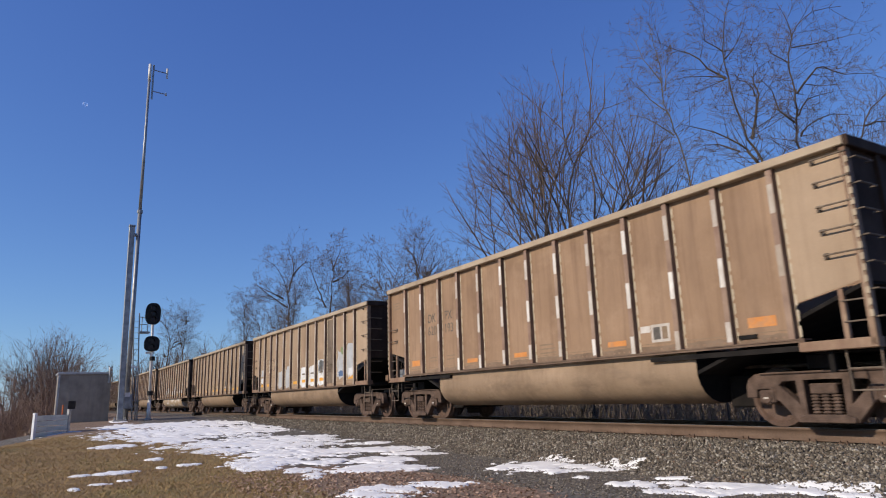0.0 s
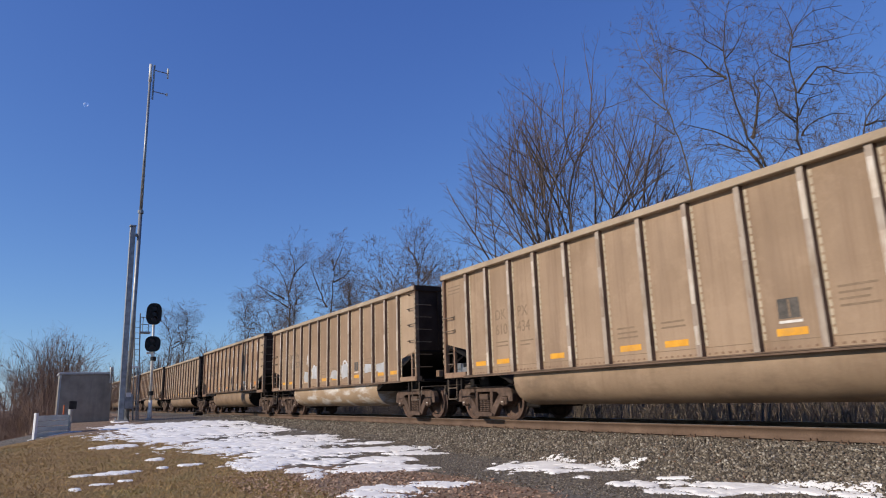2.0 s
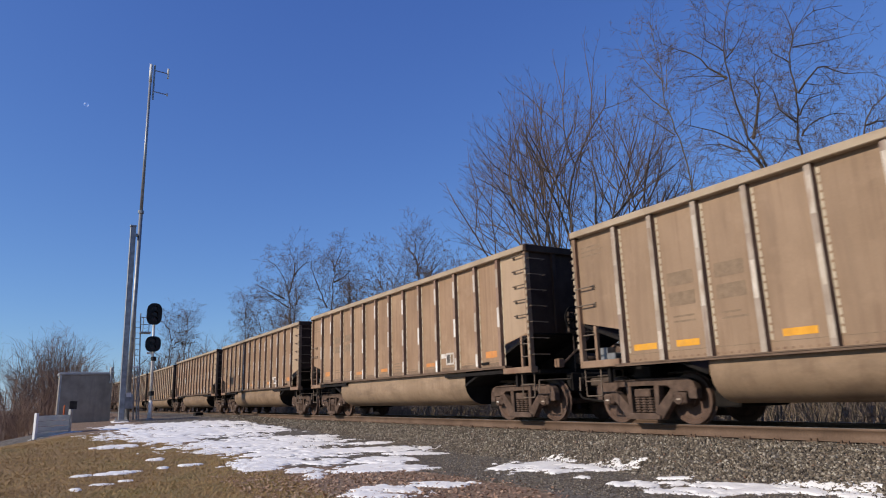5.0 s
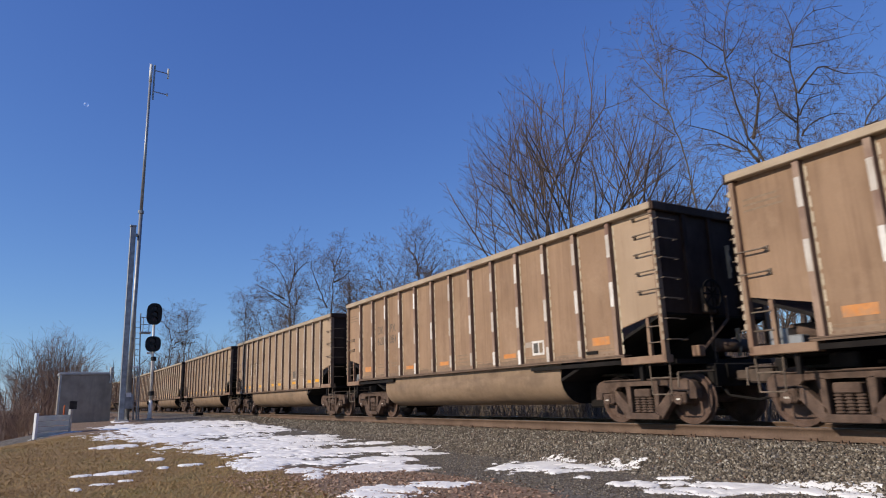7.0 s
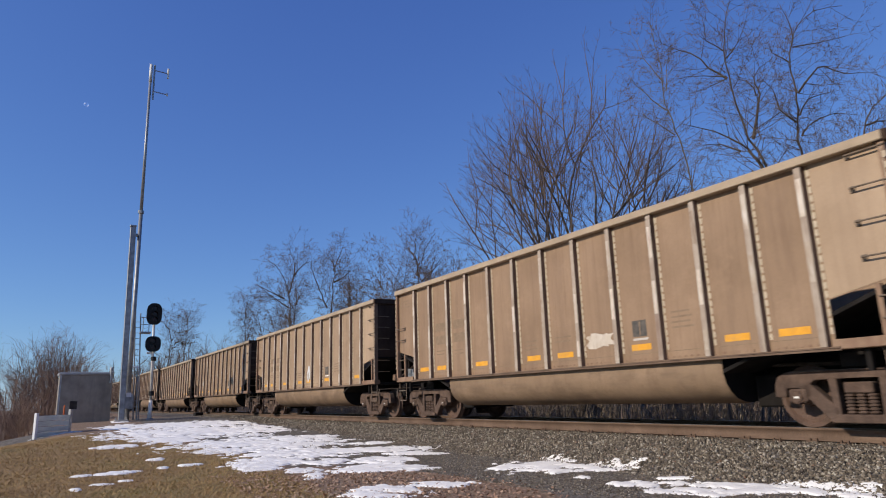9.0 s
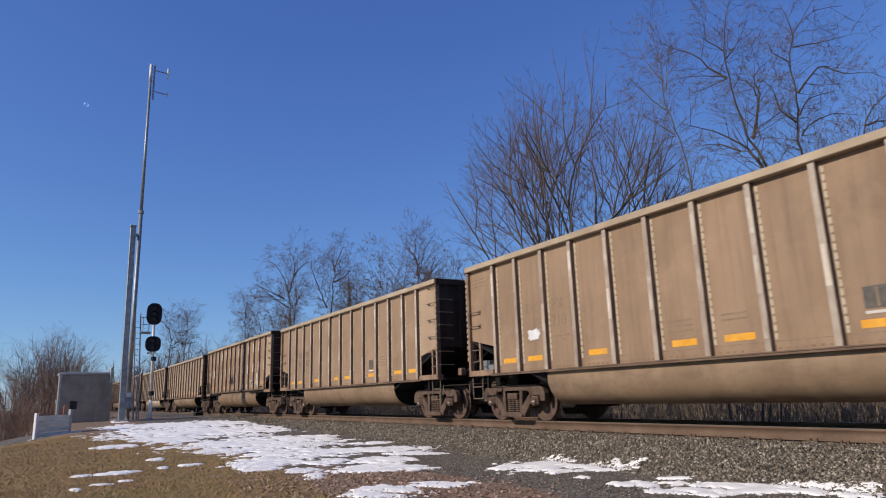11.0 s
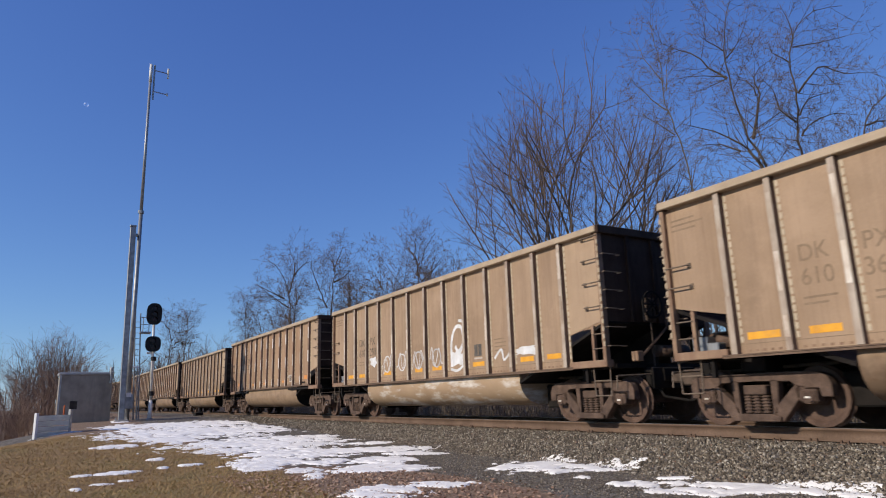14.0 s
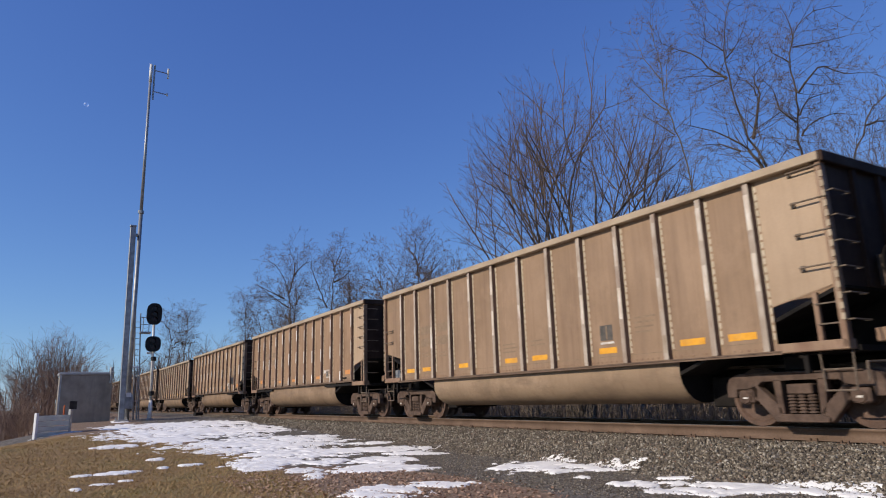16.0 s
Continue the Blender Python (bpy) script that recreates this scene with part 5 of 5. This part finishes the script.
            for z0, z1 in spans:
                j = 0.05 * math.sin(i * 7.3 + z0)
                part("reflector_strip", boxes((x - w, x + w - 0.012, y0, y1, z0 + j, z1 + j)), mat, car)
        for e in (-1, 1):
            x0, x1 = sorted((e * (HALF - 0.09), e * HALF))
            y0, y1 = sorted((s * 1.47, s * 1.60))
            part("corner_post", soften(boxes((x0, x1, y0, y1, 1.12, zc)), 0.01), "post", car)
            xx = e * 6.86
            part("stanchion", boxes((xx - 0.034, xx + 0.034, *sorted((s * 1.45, s * 1.52)), 1.24, 1.93)), "post", car)
            x0, x1 = sorted((e * 6.2, e * HALF))
            part("end_sill", soften(boxes((x0, x1, *sorted((s * 1.40, s * 1.60)), 1.10, 1.24)), 0.01), "post", car)
            # bolts up the corner post
            bm = bmesh.new()
            pitch = (zc - 1.6) / 15
            comb = [(e * (HALF - 0.04), 1.5)]
            for k in range(15):
                z = 1.5 + k * pitch
                comb += [(e * (HALF + 0.014), z), (e * (HALF + 0.014), z + 0.09), (e * (HALF - 0.03), z + 0.09), (e * (HALF - 0.03), z + pitch)]
            comb.append((e * (HALF - 0.04), 1.5 + 15 * pitch))
            slab(bm, comb, s * 1.585, s * 1.612)
            part("bolt_strap", fixed(bm), "chord", car)
            for z in (1.47, 1.76):
                part("step_rung", rods(((e * 6.86, s * 1.53, z), (e * 7.25, s * 1.53, z), 0.013, 0.013), sides=6), "iron", car)
            # sill step below the corner
            part("sill_ladder", rods(((e * 6.80, s * 1.5, 1.12), (e * 6.82, s * 1.5, 0.55), 0.014, 0.014), ((e * 7.26, s * 1.5, 1.12), (e * 7.24, s * 1.5, 0.55), 0.014, 0.014), ((e * 6.82, s * 1.5, 0.55), (e * 7.24, s * 1.5, 0.55), 0.014, 0.014), ((e * 6.81, s * 1.5, 0.84), (e * 7.25, s * 1.5, 0.84), 0.014, 0.014), sides=6), "iron", car)
            heights = ((3.83, 3.48, 3.12, 2.77, 2.42) if kind == "a" else (3.75, 3.27, 2.79, 2.30)) if e * s < 0 else (2.72, 2.36)
            for z in heights:
                x0, x1 = (6.76, 7.27) if e > 0 else (-6.80, -7.27)
                rung(car, x0, x1, s * 1.516, z, s)
        part("tub", tub_mesh(s, sill), "tub", car, "smooth rounded bathtub belly", True)
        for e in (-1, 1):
            # the shade on the tub ends is painted in black
            part("tub_end", tub_end_mesh(s, e, sill), "under", car, "end wall of the tub, black for its shade")
    for e in (-1, 1):
        x0, x1 = sorted((e * (HALF - 0.06), e * (HALF - 0.03)))
        # wall, ribs and chord of the end all carry the painted shade
        part("end_sheet", boxes((x0, x1, -1.5, 1.5, 2.0, zc)), "end", car, "end wall painted black for its shade")
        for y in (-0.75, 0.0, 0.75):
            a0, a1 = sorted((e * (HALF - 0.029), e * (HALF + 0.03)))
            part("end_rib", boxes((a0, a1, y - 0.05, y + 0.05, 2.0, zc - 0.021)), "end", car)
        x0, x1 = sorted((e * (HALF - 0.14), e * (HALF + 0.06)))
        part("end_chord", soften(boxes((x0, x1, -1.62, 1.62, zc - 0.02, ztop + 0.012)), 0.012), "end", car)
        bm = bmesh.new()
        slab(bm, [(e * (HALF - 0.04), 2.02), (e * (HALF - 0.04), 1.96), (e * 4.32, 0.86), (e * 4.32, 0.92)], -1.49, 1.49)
        # shade over the truck is put into the sheet's colour
        part("slope_sheet", fixed(bm), "under", car, "sloping floor over the truck, darkened for its shade")
        # dark plate added to block the view of the sky through the platform
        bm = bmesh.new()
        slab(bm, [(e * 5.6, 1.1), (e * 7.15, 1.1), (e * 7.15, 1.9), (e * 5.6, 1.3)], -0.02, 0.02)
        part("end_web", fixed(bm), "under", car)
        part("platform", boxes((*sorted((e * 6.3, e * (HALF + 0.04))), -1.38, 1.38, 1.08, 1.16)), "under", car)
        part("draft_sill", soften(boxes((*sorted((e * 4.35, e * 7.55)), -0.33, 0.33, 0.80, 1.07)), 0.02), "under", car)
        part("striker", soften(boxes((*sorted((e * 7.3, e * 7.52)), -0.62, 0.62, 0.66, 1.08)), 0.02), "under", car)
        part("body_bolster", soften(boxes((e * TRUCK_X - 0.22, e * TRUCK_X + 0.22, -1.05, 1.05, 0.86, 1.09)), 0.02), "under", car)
        # made-up black box that keeps the dark beside the truck
        part("brake_rigging", soften(boxes((*sorted((e * 4.34, e * 4.95)), -0.72, 0.72, 0.30, 0.82)), 0.03), "under", car, "black box added under the floor to hide the far wheel")
        part("brake_beam", rods(((e * 7.0, -0.7, 0.42), (e * 7.0, 0.7, 0.42), 0.05, 0.05), sides=8), "under", car)
        part("brake_lever", rods(((e * 5.1, -0.45, 0.5), (e * 7.2, -0.45, 0.74), 0.028, 0.028), ((e * 7.2, -0.45, 0.74), (e * 7.26, -0.45, 1.08), 0.022, 0.022), sides=6), "coupler", car)
        part("train_pipe", rods(((e * 4.4, -0.55, 0.98), (e * 7.4, -0.55, 0.90), 0.03, 0.03), sides=6), "coupler", car)
        part("step_bracket", boxes((*sorted((e * 6.55, e * 6.62)), -1.5, -1.42, 0.80, 1.1)), "under", car)
        # coupler with knuckle
        bm = boxes((*sorted((e * 7.5, e * 7.9)), -0.09, 0.09, 0.76, 0.94), (*sorted((e * 7.86, e * 8.13)), -0.19, 0.16, 0.70, 1.0), bevel=0.03)
        part("coupler", bm, "coupler", car, "dark steel coupler")
        part("air_hose", rods(((e * 7.35, -0.4, 0.80), (e * 7.6, -0.42, 0.50), 0.025, 0.025), ((e * 7.6, -0.42, 0.50), (e * 8.08, -0.3, 0.42), 0.025, 0.025), sides=6), "under", car)
        # ladder on the end wall
        for z in np.arange(1.5, zc - 0.1, 0.37):
            part("end_rung", rods(((e * (HALF + 0.1), -1.56, z), (e * (HALF + 0.1), -1.1, z), 0.013, 0.013), ((e * HALF, -1.12, z), (e * (HALF + 0.1), -1.1, z), 0.013, 0.013), ((e * HALF, -1.54, z), (e * (HALF + 0.1), -1.56, z), 0.013, 0.013), sides=6), "iron", car)
        part("uncoupling_lever", rods(((e * 7.42, -1.5, 0.92), (e * 7.5, -0.3, 0.95), 0.016, 0.016), ((e * 7.42, -1.5, 0.92), (e * 7.42, -1.52, 0.66), 0.016, 0.016), sides=6), "iron", car)
    for z0, z1 in ((2.72, 3.38), (1.22, 1.75)):
        # a comb of bolt heads makes the stile's edge uneven
        bm = bmesh.new()
        for k in range(6):
            z = z0 + (z1 - z0) * k / 6
            box(bm, HALF + 0.032, HALF + (0.12 if k % 2 else 0.10), 0.37, 0.40, z, z + (z1 - z0) / 6 - 0.004)
        part("ladder_stile", bm, "chord", car, "pale bolted ladder strip")
    part("air_reservoir", rods(((HALF - 0.02, -0.15, 1.42), (HALF - 0.02, 0.75, 1.42), 0.13, 0.13), sides=14), "truck", car, "brown brake air tank", True)
    part("slack_adjuster", rods(((HALF + 0.06, -0.75, 1.25), (HALF + 0.1, 0.1, 1.9), 0.03, 0.03), ((HALF + 0.1, 0.1, 1.9), (HALF + 0.1, 0.12, 2.35), 0.03, 0.03), sides=6), "truck", car)
    part("gauge_box", soften(boxes((HALF + 0.03, HALF + 0.2, -0.95, -0.78, 1.2, 1.40)), 0.015), "post", car, "small brown valve box")
    # brake gear on one platform
    part("brake_cylinder", rods(((-6.95, -0.9, 1.42), (-6.45, -0.9, 1.42), 0.16, 0.16), ((-6.45, -0.9, 1.42), (-6.3, -0.9, 1.42), 0.07, 0.07), sides=14), "truck", car)
    part("brake_valve", soften(boxes((-7.1, -6.8, -1.3, -1.0, 1.16, 1.5), (-6.78, -6.55, -1.34, -1.12, 1.16, 1.38)), 0.02), "galv", car, "grey brake valve block")
    bm = bmesh.new()
    lathe(bm, [(0.25, -0.018), (0.29, -0.018), (0.29, 0.018), (0.25, 0.018)], 20)
    for k in range(4):
        t = math.pi * k / 4
        rod(bm, (-0.26 * math.cos(t), 0, -0.26 * math.sin(t)), (0.26 * math.cos(t), 0, 0.26 * math.sin(t)), 0.012, 0.012, 5)
    hw = part("hand_brake_wheel", bm, "under", car)
    hw.location, hw.rotation_euler = (HALF + 0.16, -0.35, 2.35), (0, 0, math.pi / 2)
    part("brake_housing", soften(boxes((HALF, HALF + 0.12, -0.5, -0.2, 2.0, 2.5)), 0.02), "coupler", car)
    part("brake_rod", rods(((HALF + 0.08, -0.35, 2.0), (HALF + 0.08, -0.35, 1.1), 0.018, 0.018), sides=6), "coupler", car)
    for e in (-1, 1):
        add_truck(car, e * TRUCK_X)
    return car


# kinds of the cars, from the one that passes first; b are the dustier cars with yellow marks
KINDS = "abbbabaaabbbbbabbabaababab"
CARS = []
first = {}
for n, kind in enumerate(KINDS):
    m = on_track(car_x(n, 0))
    if kind in first:
        CARS.append(copy_thing(first[kind], m))
    else:
        first[kind] = build_car(kind, m)
        CARS.append(first[kind])

# ---------------------------------------------------------------- marks on the cars


def patch(car, name, x0, x1, z0, z1, mat, label="", proud=0.003):
    return part(name, boxes((x0, x1, SIDE - proud, SIDE - 0.0005, z0, z1)), mat, car, label)


LETTERS = {}


def lettering(car, text, x, z, size, mat="stencil"):
    """Stencilled characters, as thin meshes of the built-in font, centred on x."""
    if text not in LETTERS:
        cu = bpy.data.curves.new("lettering", "FONT")
        cu.body, cu.size, cu.extrude, cu.align_x = text, 1.0, 0.004, "CENTER"
        tmp = new("lettering", cu)
        bpy.context.view_layer.update()
        me = bpy.data.meshes.new_from_object(tmp.evaluated_get(bpy.context.evaluated_depsgraph_get()))
        bpy.data.objects.remove(tmp)
        bpy.data.curves.remove(cu)
        LETTERS[text] = me
    me = LETTERS[text].copy()
    me.materials.clear()
    me.materials.append(M[mat])
    ob = new("lettering", me)
    ob.parent = car
    ob.location, ob.rotation_euler, ob.scale = (x, SIDE - 0.002, z), (math.pi / 2, 0, 0), (size * 0.92, size, 0.5)
    return tagged(ob, "grey stencilled characters " + text)


def panel(i, kind="b"):
    """The middle of the panel between posts i and i + 1."""
    return (POSTS[kind][i] + POSTS[kind][i + 1]) / 2 + 0.02


def small_print(car, x, z, rows, width, seed):
    rng = random.Random(seed)
    bm = bmesh.new()
    for r in range(rows):
        w = width * rng.uniform(0.7, 1.0)
        box(bm, x - width / 2, x - width / 2 + w, SIDE - 0.002, SIDE - 0.0005, z - r * 0.09, z - r * 0.09 + 0.032)
    part("small_print", bm, "stencil_faint", car)


def blob(car, seed, x, z, rx, rz, mat, name="graffiti", rough=0.3, proud=0.004, corners=22, square=0.6):
    """A sprayed patch with an uneven outline."""
    rng = random.Random(seed)
    bm = bmesh.new()
    pts = []
    for i in range(corners):
        t = 2 * math.pi * i / corners
        c, s = math.cos(t), math.sin(t)
        k = 1 + rng.uniform(-rough, rough)
        pts.append((x + rx * k * math.copysign(abs(c) ** square, c), z + rz * k * math.copysign(abs(s) ** square, s)))
    mid = bm.verts.new((x, SIDE - proud, z))
    ring = [bm.verts.new((a, SIDE - proud, b)) for a, b in pts]
    for i in range(corners):
        bm.faces.new((mid, ring[i], ring[(i + 1) % corners]))
    return part(name, fixed(bm), mat, car, "sprayed graffiti patch")


def stroke(car, pts, width, mat, proud=0.006):
    """A sprayed line through (x, z) points, smoothed."""
    bm = bmesh.new()
    P = [Vector((x, z)) for x, z in pts]
    line = []
    for i in range(len(P) - 1):
        a, b, c, d = P[max(0, i - 1)], P[i], P[i + 1], P[min(len(P) - 1, i + 2)]
        for k in range(6):
            t = k / 6
            line.append(0.5 * ((2 * b) + (c - a) * t + (2 * a - 5 * b + 4 * c - d) * t * t + (3 * b - a - 3 * c + d) * t ** 3))
    line.append(P[-1])
    prev = None
    for i, p in enumerate(line):
        d = (line[min(i + 1, len(line) - 1)] - line[max(i - 1, 0)])
        d = d.normalized() if d.length > 1e-6 else Vector((1, 0))
        nrm = Vector((-d.y, d.x)) * width * 0.5
        cur = [bm.verts.new((q.x, SIDE - proud, q.y)) for q in (p + nrm, p - nrm)]
        if prev:
            bm.faces.new((prev[0], prev[1], cur[1], cur[0]))
        prev = cur
    return part("graffiti", fixed(bm), mat, car, "sprayed graffiti line")


NUMBERS = {0: ("620", "193"), 1: ("610", "134"), 2: ("610", "434"), 3: ("610", "033"), 4: ("620", "097"), 7: ("620", "195"), 8: ("620", "081"), 9: ("610", "185"), 12: ("610", "210"), 13: ("610", "127"), 14: ("620", "105"), 15: ("610", "368"), 16: ("610", "290"), 17: ("620", "258")}
for n, (car, kind) in enumerate(zip(CARS, KINDS)):
    rng = random.Random(100 + n)
    z = 2.72 if kind == "a" else 2.42
    ink = "stencil" if n in (0, 1, 3, 4, 8, 9, 13, 14, 16, 17) else "stencil_faint"
    if n in NUMBERS:
        k = 1
        lettering(car, "DK", panel(k, kind) - 0.07 + 0.05, z, 0.36, ink)
        lettering(car, "PX", panel(k + 1, kind) - 0.12, z, 0.36, ink)
        lettering(car, NUMBERS[n][0], panel(k, kind) + 0.0, z - 0.36, 0.36, ink)
        lettering(car, NUMBERS[n][1], panel(k + 1, kind) - 0.10, z - 0.36, 0.36, ink)
    else:
        for a in (1, 2):
            patch(car, "faded_lettering", panel(a, kind) - 0.3, panel(a, kind) + 0.25, z, z + 0.24, "stencil_faint", "faded unreadable stencil")
            patch(car, "faded_lettering", panel(a, kind) - 0.3, panel(a, kind) + 0.25, z - 0.36, z - 0.12, "stencil_faint", "faded unreadable stencil")
    if kind == "b":
        for i in (0, 1, 3, 5, 6, 8, 10, 11):
            if i == 10 and rng.random() < 0.3:
                continue
            w = rng.uniform(0.22, 0.28)
            patch(car, "reflector", panel(i, kind) - w, panel(i, kind) + w, 1.355, 1.468, "yellow", "yellow reflective mark")
        small_print(car, panel(1, kind), 1.86, 2, 0.5, n)
        small_print(car, panel(2, kind), 1.82, 2, 0.5, n + 50)
        small_print(car, panel(5, kind), 1.78, 3, 0.6, n + 80)
        small_print(car, panel(6, kind), 1.78, 2, 0.6, n + 120)
        small_print(car, panel(9, kind), 1.95, 4, 0.55, n + 150)
        patch(car, "plaque", panel(8, kind) - 0.18, panel(8, kind) + 0.16, 1.61, 1.91, "plaque", "dark stencilled panel")
        patch(car, "plaque_line", panel(8, kind) - 0.015, panel(8, kind) + 0.015, 1.63, 1.89, "stencil_faint", proud=0.006)
        patch(car, "plaque_line", panel(8, kind) - 0.18, panel(8, kind) + 0.18, 1.54, 1.58, "pale", proud=0.006)
    else:
        for i in (0, 3, 5, 8, 11):
            w = 0.24
            z0, h = (1.53, 0.16) if i in (0, 11) else (1.47, 0.10)
            patch(car, "reflector", panel(i, kind) - w, panel(i, kind) + w, z0, z0 + h, "orange", "faded orange reflective mark")
        x = panel(9, kind)
        patch(car, "plaque", x - 0.15, x + 0.27, 1.47, 1.79, "pale", "white framed stencil")
        patch(car, "plaque_line", x - 0.10, x + 0.06, 1.52, 1.74, "plaque", proud=0.006)
        patch(car, "plaque_line", x + 0.10, x + 0.22, 1.52, 1.74, "stencil_faint", proud=0.006)
        patch(car, "plaque", x - 0.40, x - 0.17, 1.66, 1.78, "pale", "white framed stencil")
        small_print(car, panel(1, kind), 1.70, 2, 0.5, n)
        small_print(car, panel(2, kind), 1.70, 2, 0.5, n + 50)
        small_print(car, panel(6, kind), 1.66, 4, 0.6, n + 80)
        patch(car, "tack_board", panel(11, kind) - 0.42, panel(11, kind) - 0.1, 1.37, 1.43, "under", proud=0.03)
    small_print(car, -6.75, 3.55, 3, 0.7, n + 200)


def mural(n):
    """Graffiti of the cars that carry it."""
    car = CARS[n]
    if n == 1:
        for i, (a, h, mat) in {3: (0.36, 0.40, "silver"), 4: (0.34, 0.46, "silver"), 6: (0.42, 0.42, "white"), 7: (0.42, 0.42, "white"), 8: (0.42, 0.50, "white")}.items():
            blob(car, 900 + i, panel(i), 1.62 + (h - 0.4) * 0.5, a, h, mat, rough=0.18, square=0.45)
        blob(car, 921, panel(8), 1.98, 0.34, 0.22, "silver", square=0.5)
        blob(car, 922, panel(10) + 0.05, 1.95, 0.38, 0.52, "silver", rough=0.2, square=0.5)
        blob(car, 923, panel(11) - 0.05, 2.0, 0.40, 0.55, "silver", rough=0.2, square=0.5)
        blob(car, 924, panel(11) + 0.1, 1.62, 0.36, 0.16, "white", proud=0.006)
        blob(car, 925, panel(10) + 0.1, 1.58, 0.3, 0.10, "blue", proud=0.007)
        blob(car, 926, panel(10) + 0.2, 2.42, 0.22, 0.12, "green", proud=0.006)
        blob(car, 927, panel(0) + 0.05, 2.02, 0.34, 0.15, "silver", rough=0.15, square=0.4)
        blob(car, 928, panel(0) + 0.0, 1.66, 0.34, 0.13, "white", rough=0.2)
        patch(car, "dark_panel", POSTS["b"][9] + 0.08, POSTS["b"][10] - 0.08, 1.25, 3.7, "panel_dark", "dark weathered panel", 0.002)
        for k, i in enumerate((6, 8, 7)):
            patch(car, "reflector", panel(i) - 0.2, panel(i) + 0.2, 1.38, 1.5, "yellow", proud=0.009)
            patch(car, "small_print", panel(i) - 0.2, panel(i) + 0.15, 1.7, 1.76, "stencil", proud=0.009)
    if n == 3:
        for i, a, h, z in ((3, 0.3, 0.3, 1.65), (4, 0.42, 0.34, 1.75), (6, 0.4, 0.2, 1.6), (7, 0.4, 0.36, 1.7), (9, 0.42, 0.2, 1.68), (10, 0.36, 0.24, 1.66)):
            blob(car, 940 + i, panel(i), z - 0.04, a * 0.92, h * 0.7, "silver", rough=0.22, square=0.4)
        stroke(car, [(panel(4) - 0.3, 1.5), (panel(4) - 0.2, 1.95), (panel(4), 1.98), (panel(4) + 0.05, 1.6)], 0.07, "white")
        stroke(car, [(panel(7) - 0.3, 1.6), (panel(7) - 0.1, 2.0), (panel(7) + 0.2, 1.9), (panel(7) + 0.35, 1.5)], 0.08, "white")
        blob(car, 955, panel(3) + 0.1, 2.3, 0.05, 0.2, "white")
    if n == 16:
        x = panel(8) - 1.0
        stroke(car, [(x - 0.3, 1.4), (x - 0.28, 2.1), (x - 0.05, 2.45), (x + 0.25, 2.4), (x + 0.3, 2.0), (x + 0.05, 1.8), (x - 0.1, 1.95)], 0.10, "white")
        stroke(car, [(x + 0.3, 2.3), (x + 0.36, 2.55), (x + 0.1, 2.62)], 0.08, "white")
        blob(car, 961, x, 1.62, 0.26, 0.22, "white", rough=0.35)
        stroke(car, [(x - 0.35, 1.35), (x, 1.3), (x + 0.35, 1.5), (x + 0.1, 1.7)], 0.07, "white")
        for k, i in enumerate((3, 4, 5, 6)):
            cx = panel(i)
            rng = random.Random(970 + i)
            pts = [(cx - 0.38 + 0.13 * j, 1.72 + 0.28 * math.sin(j * 2.1 + i) + rng.uniform(-0.06, 0.06)) for j in range(7)]
            stroke(car, pts, 0.032, "white")
            stroke(car, [(cx + 0.25 * math.cos(t), 1.7 + 0.25 * math.sin(t)) for t in (0, 1, 2, 3, 4, 5, 6.2)], 0.04, "silver" if i > 4 else "white")
        blob(car, 985, panel(2) - 0.05, 1.85, 0.27, 0.16, "white", rough=0.35)
        blob(car, 986, panel(10), 1.6, 0.5, 0.10, "white", rough=0.4)
        stroke(car, [(panel(9) - 0.3, 1.5), (panel(9), 1.7), (panel(9) + 0.1, 1.45), (panel(9) + 0.4, 1.65)], 0.06, "white")
    if n == 15:
        for k in range(5):
            x = panel(11) - 0.4 + 0.17 * k
            stroke(car, [(x, 1.5), (x + 0.08, 1.8), (x + 0.16, 1.52)], 0.05, "silver")
    if n == 14:
        blob(car, 990, panel(10) + 0.1, 1.72, 0.4, 0.2, "strip", rough=0.4)
        blob(car, 991, panel(10) - 0.1, 1.95, 0.15, 0.15, "strip", rough=0.4)
    if n == 11:
        stroke(car, [(panel(6), 1.4), (panel(6) - 0.1, 1.7), (panel(6) + 0.05, 2.0), (panel(6) + 0.12, 1.5)], 0.14, "white")
    if n == 10:
        blob(car, 995, panel(7), 1.63, 0.36, 0.14, "strip", rough=0.3)
    if n == 12:
        blob(car, 996, panel(1), 1.95, 0.2, 0.12, "white")


for n in (1, 3, 10, 11, 12, 14, 15, 16):
    mural(n)
for part_ob in CARS[3].children + CARS[16].children:
    if part_ob.name.startswith("tub") and sum(v.co.y for v in part_ob.data.vertices) < 0:
        me = part_ob.data.copy()
        me.materials.clear()
        me.materials.append(M["tub_white"])
        part_ob.data = me
        tagged(part_ob, "bathtub belly with worn white overspray")


# ---------------------------------------------------------------- movement
def motions():
    times = [0.5 * i for i in range(33)]
    for n, car in enumerate(CARS):
        walk(car, [(t, on_track(car_x(n, t))) for t in times])
    # all wheelsets turn alike: one set of keys for each of the two axles of a truck
    steps = [i / FPS for i in range(int(SECONDS * FPS) + 1)]
    keyed = {}
    for car in CARS:
        for truck in car.children:
            if not truck.name.startswith("truck"):
                continue
            for w in truck.children:
                if not w.name.startswith("wheelset"):
                    continue
                k = round(w.location.x, 2)
                if k not in keyed:
                    walk(w, [(t, pose(k, 0, WHEEL_R, 0, math.degrees(travelled(t) / WHEEL_R) % 360, 0)) for t in steps])
                    keyed[k] = w.animation_data
                else:
                    w.rotation_mode = "QUATERNION"
                    ad = w.animation_data_create()
                    ad.action = keyed[k].action
                    ad.action_slot = keyed[k].action_slot


motions()
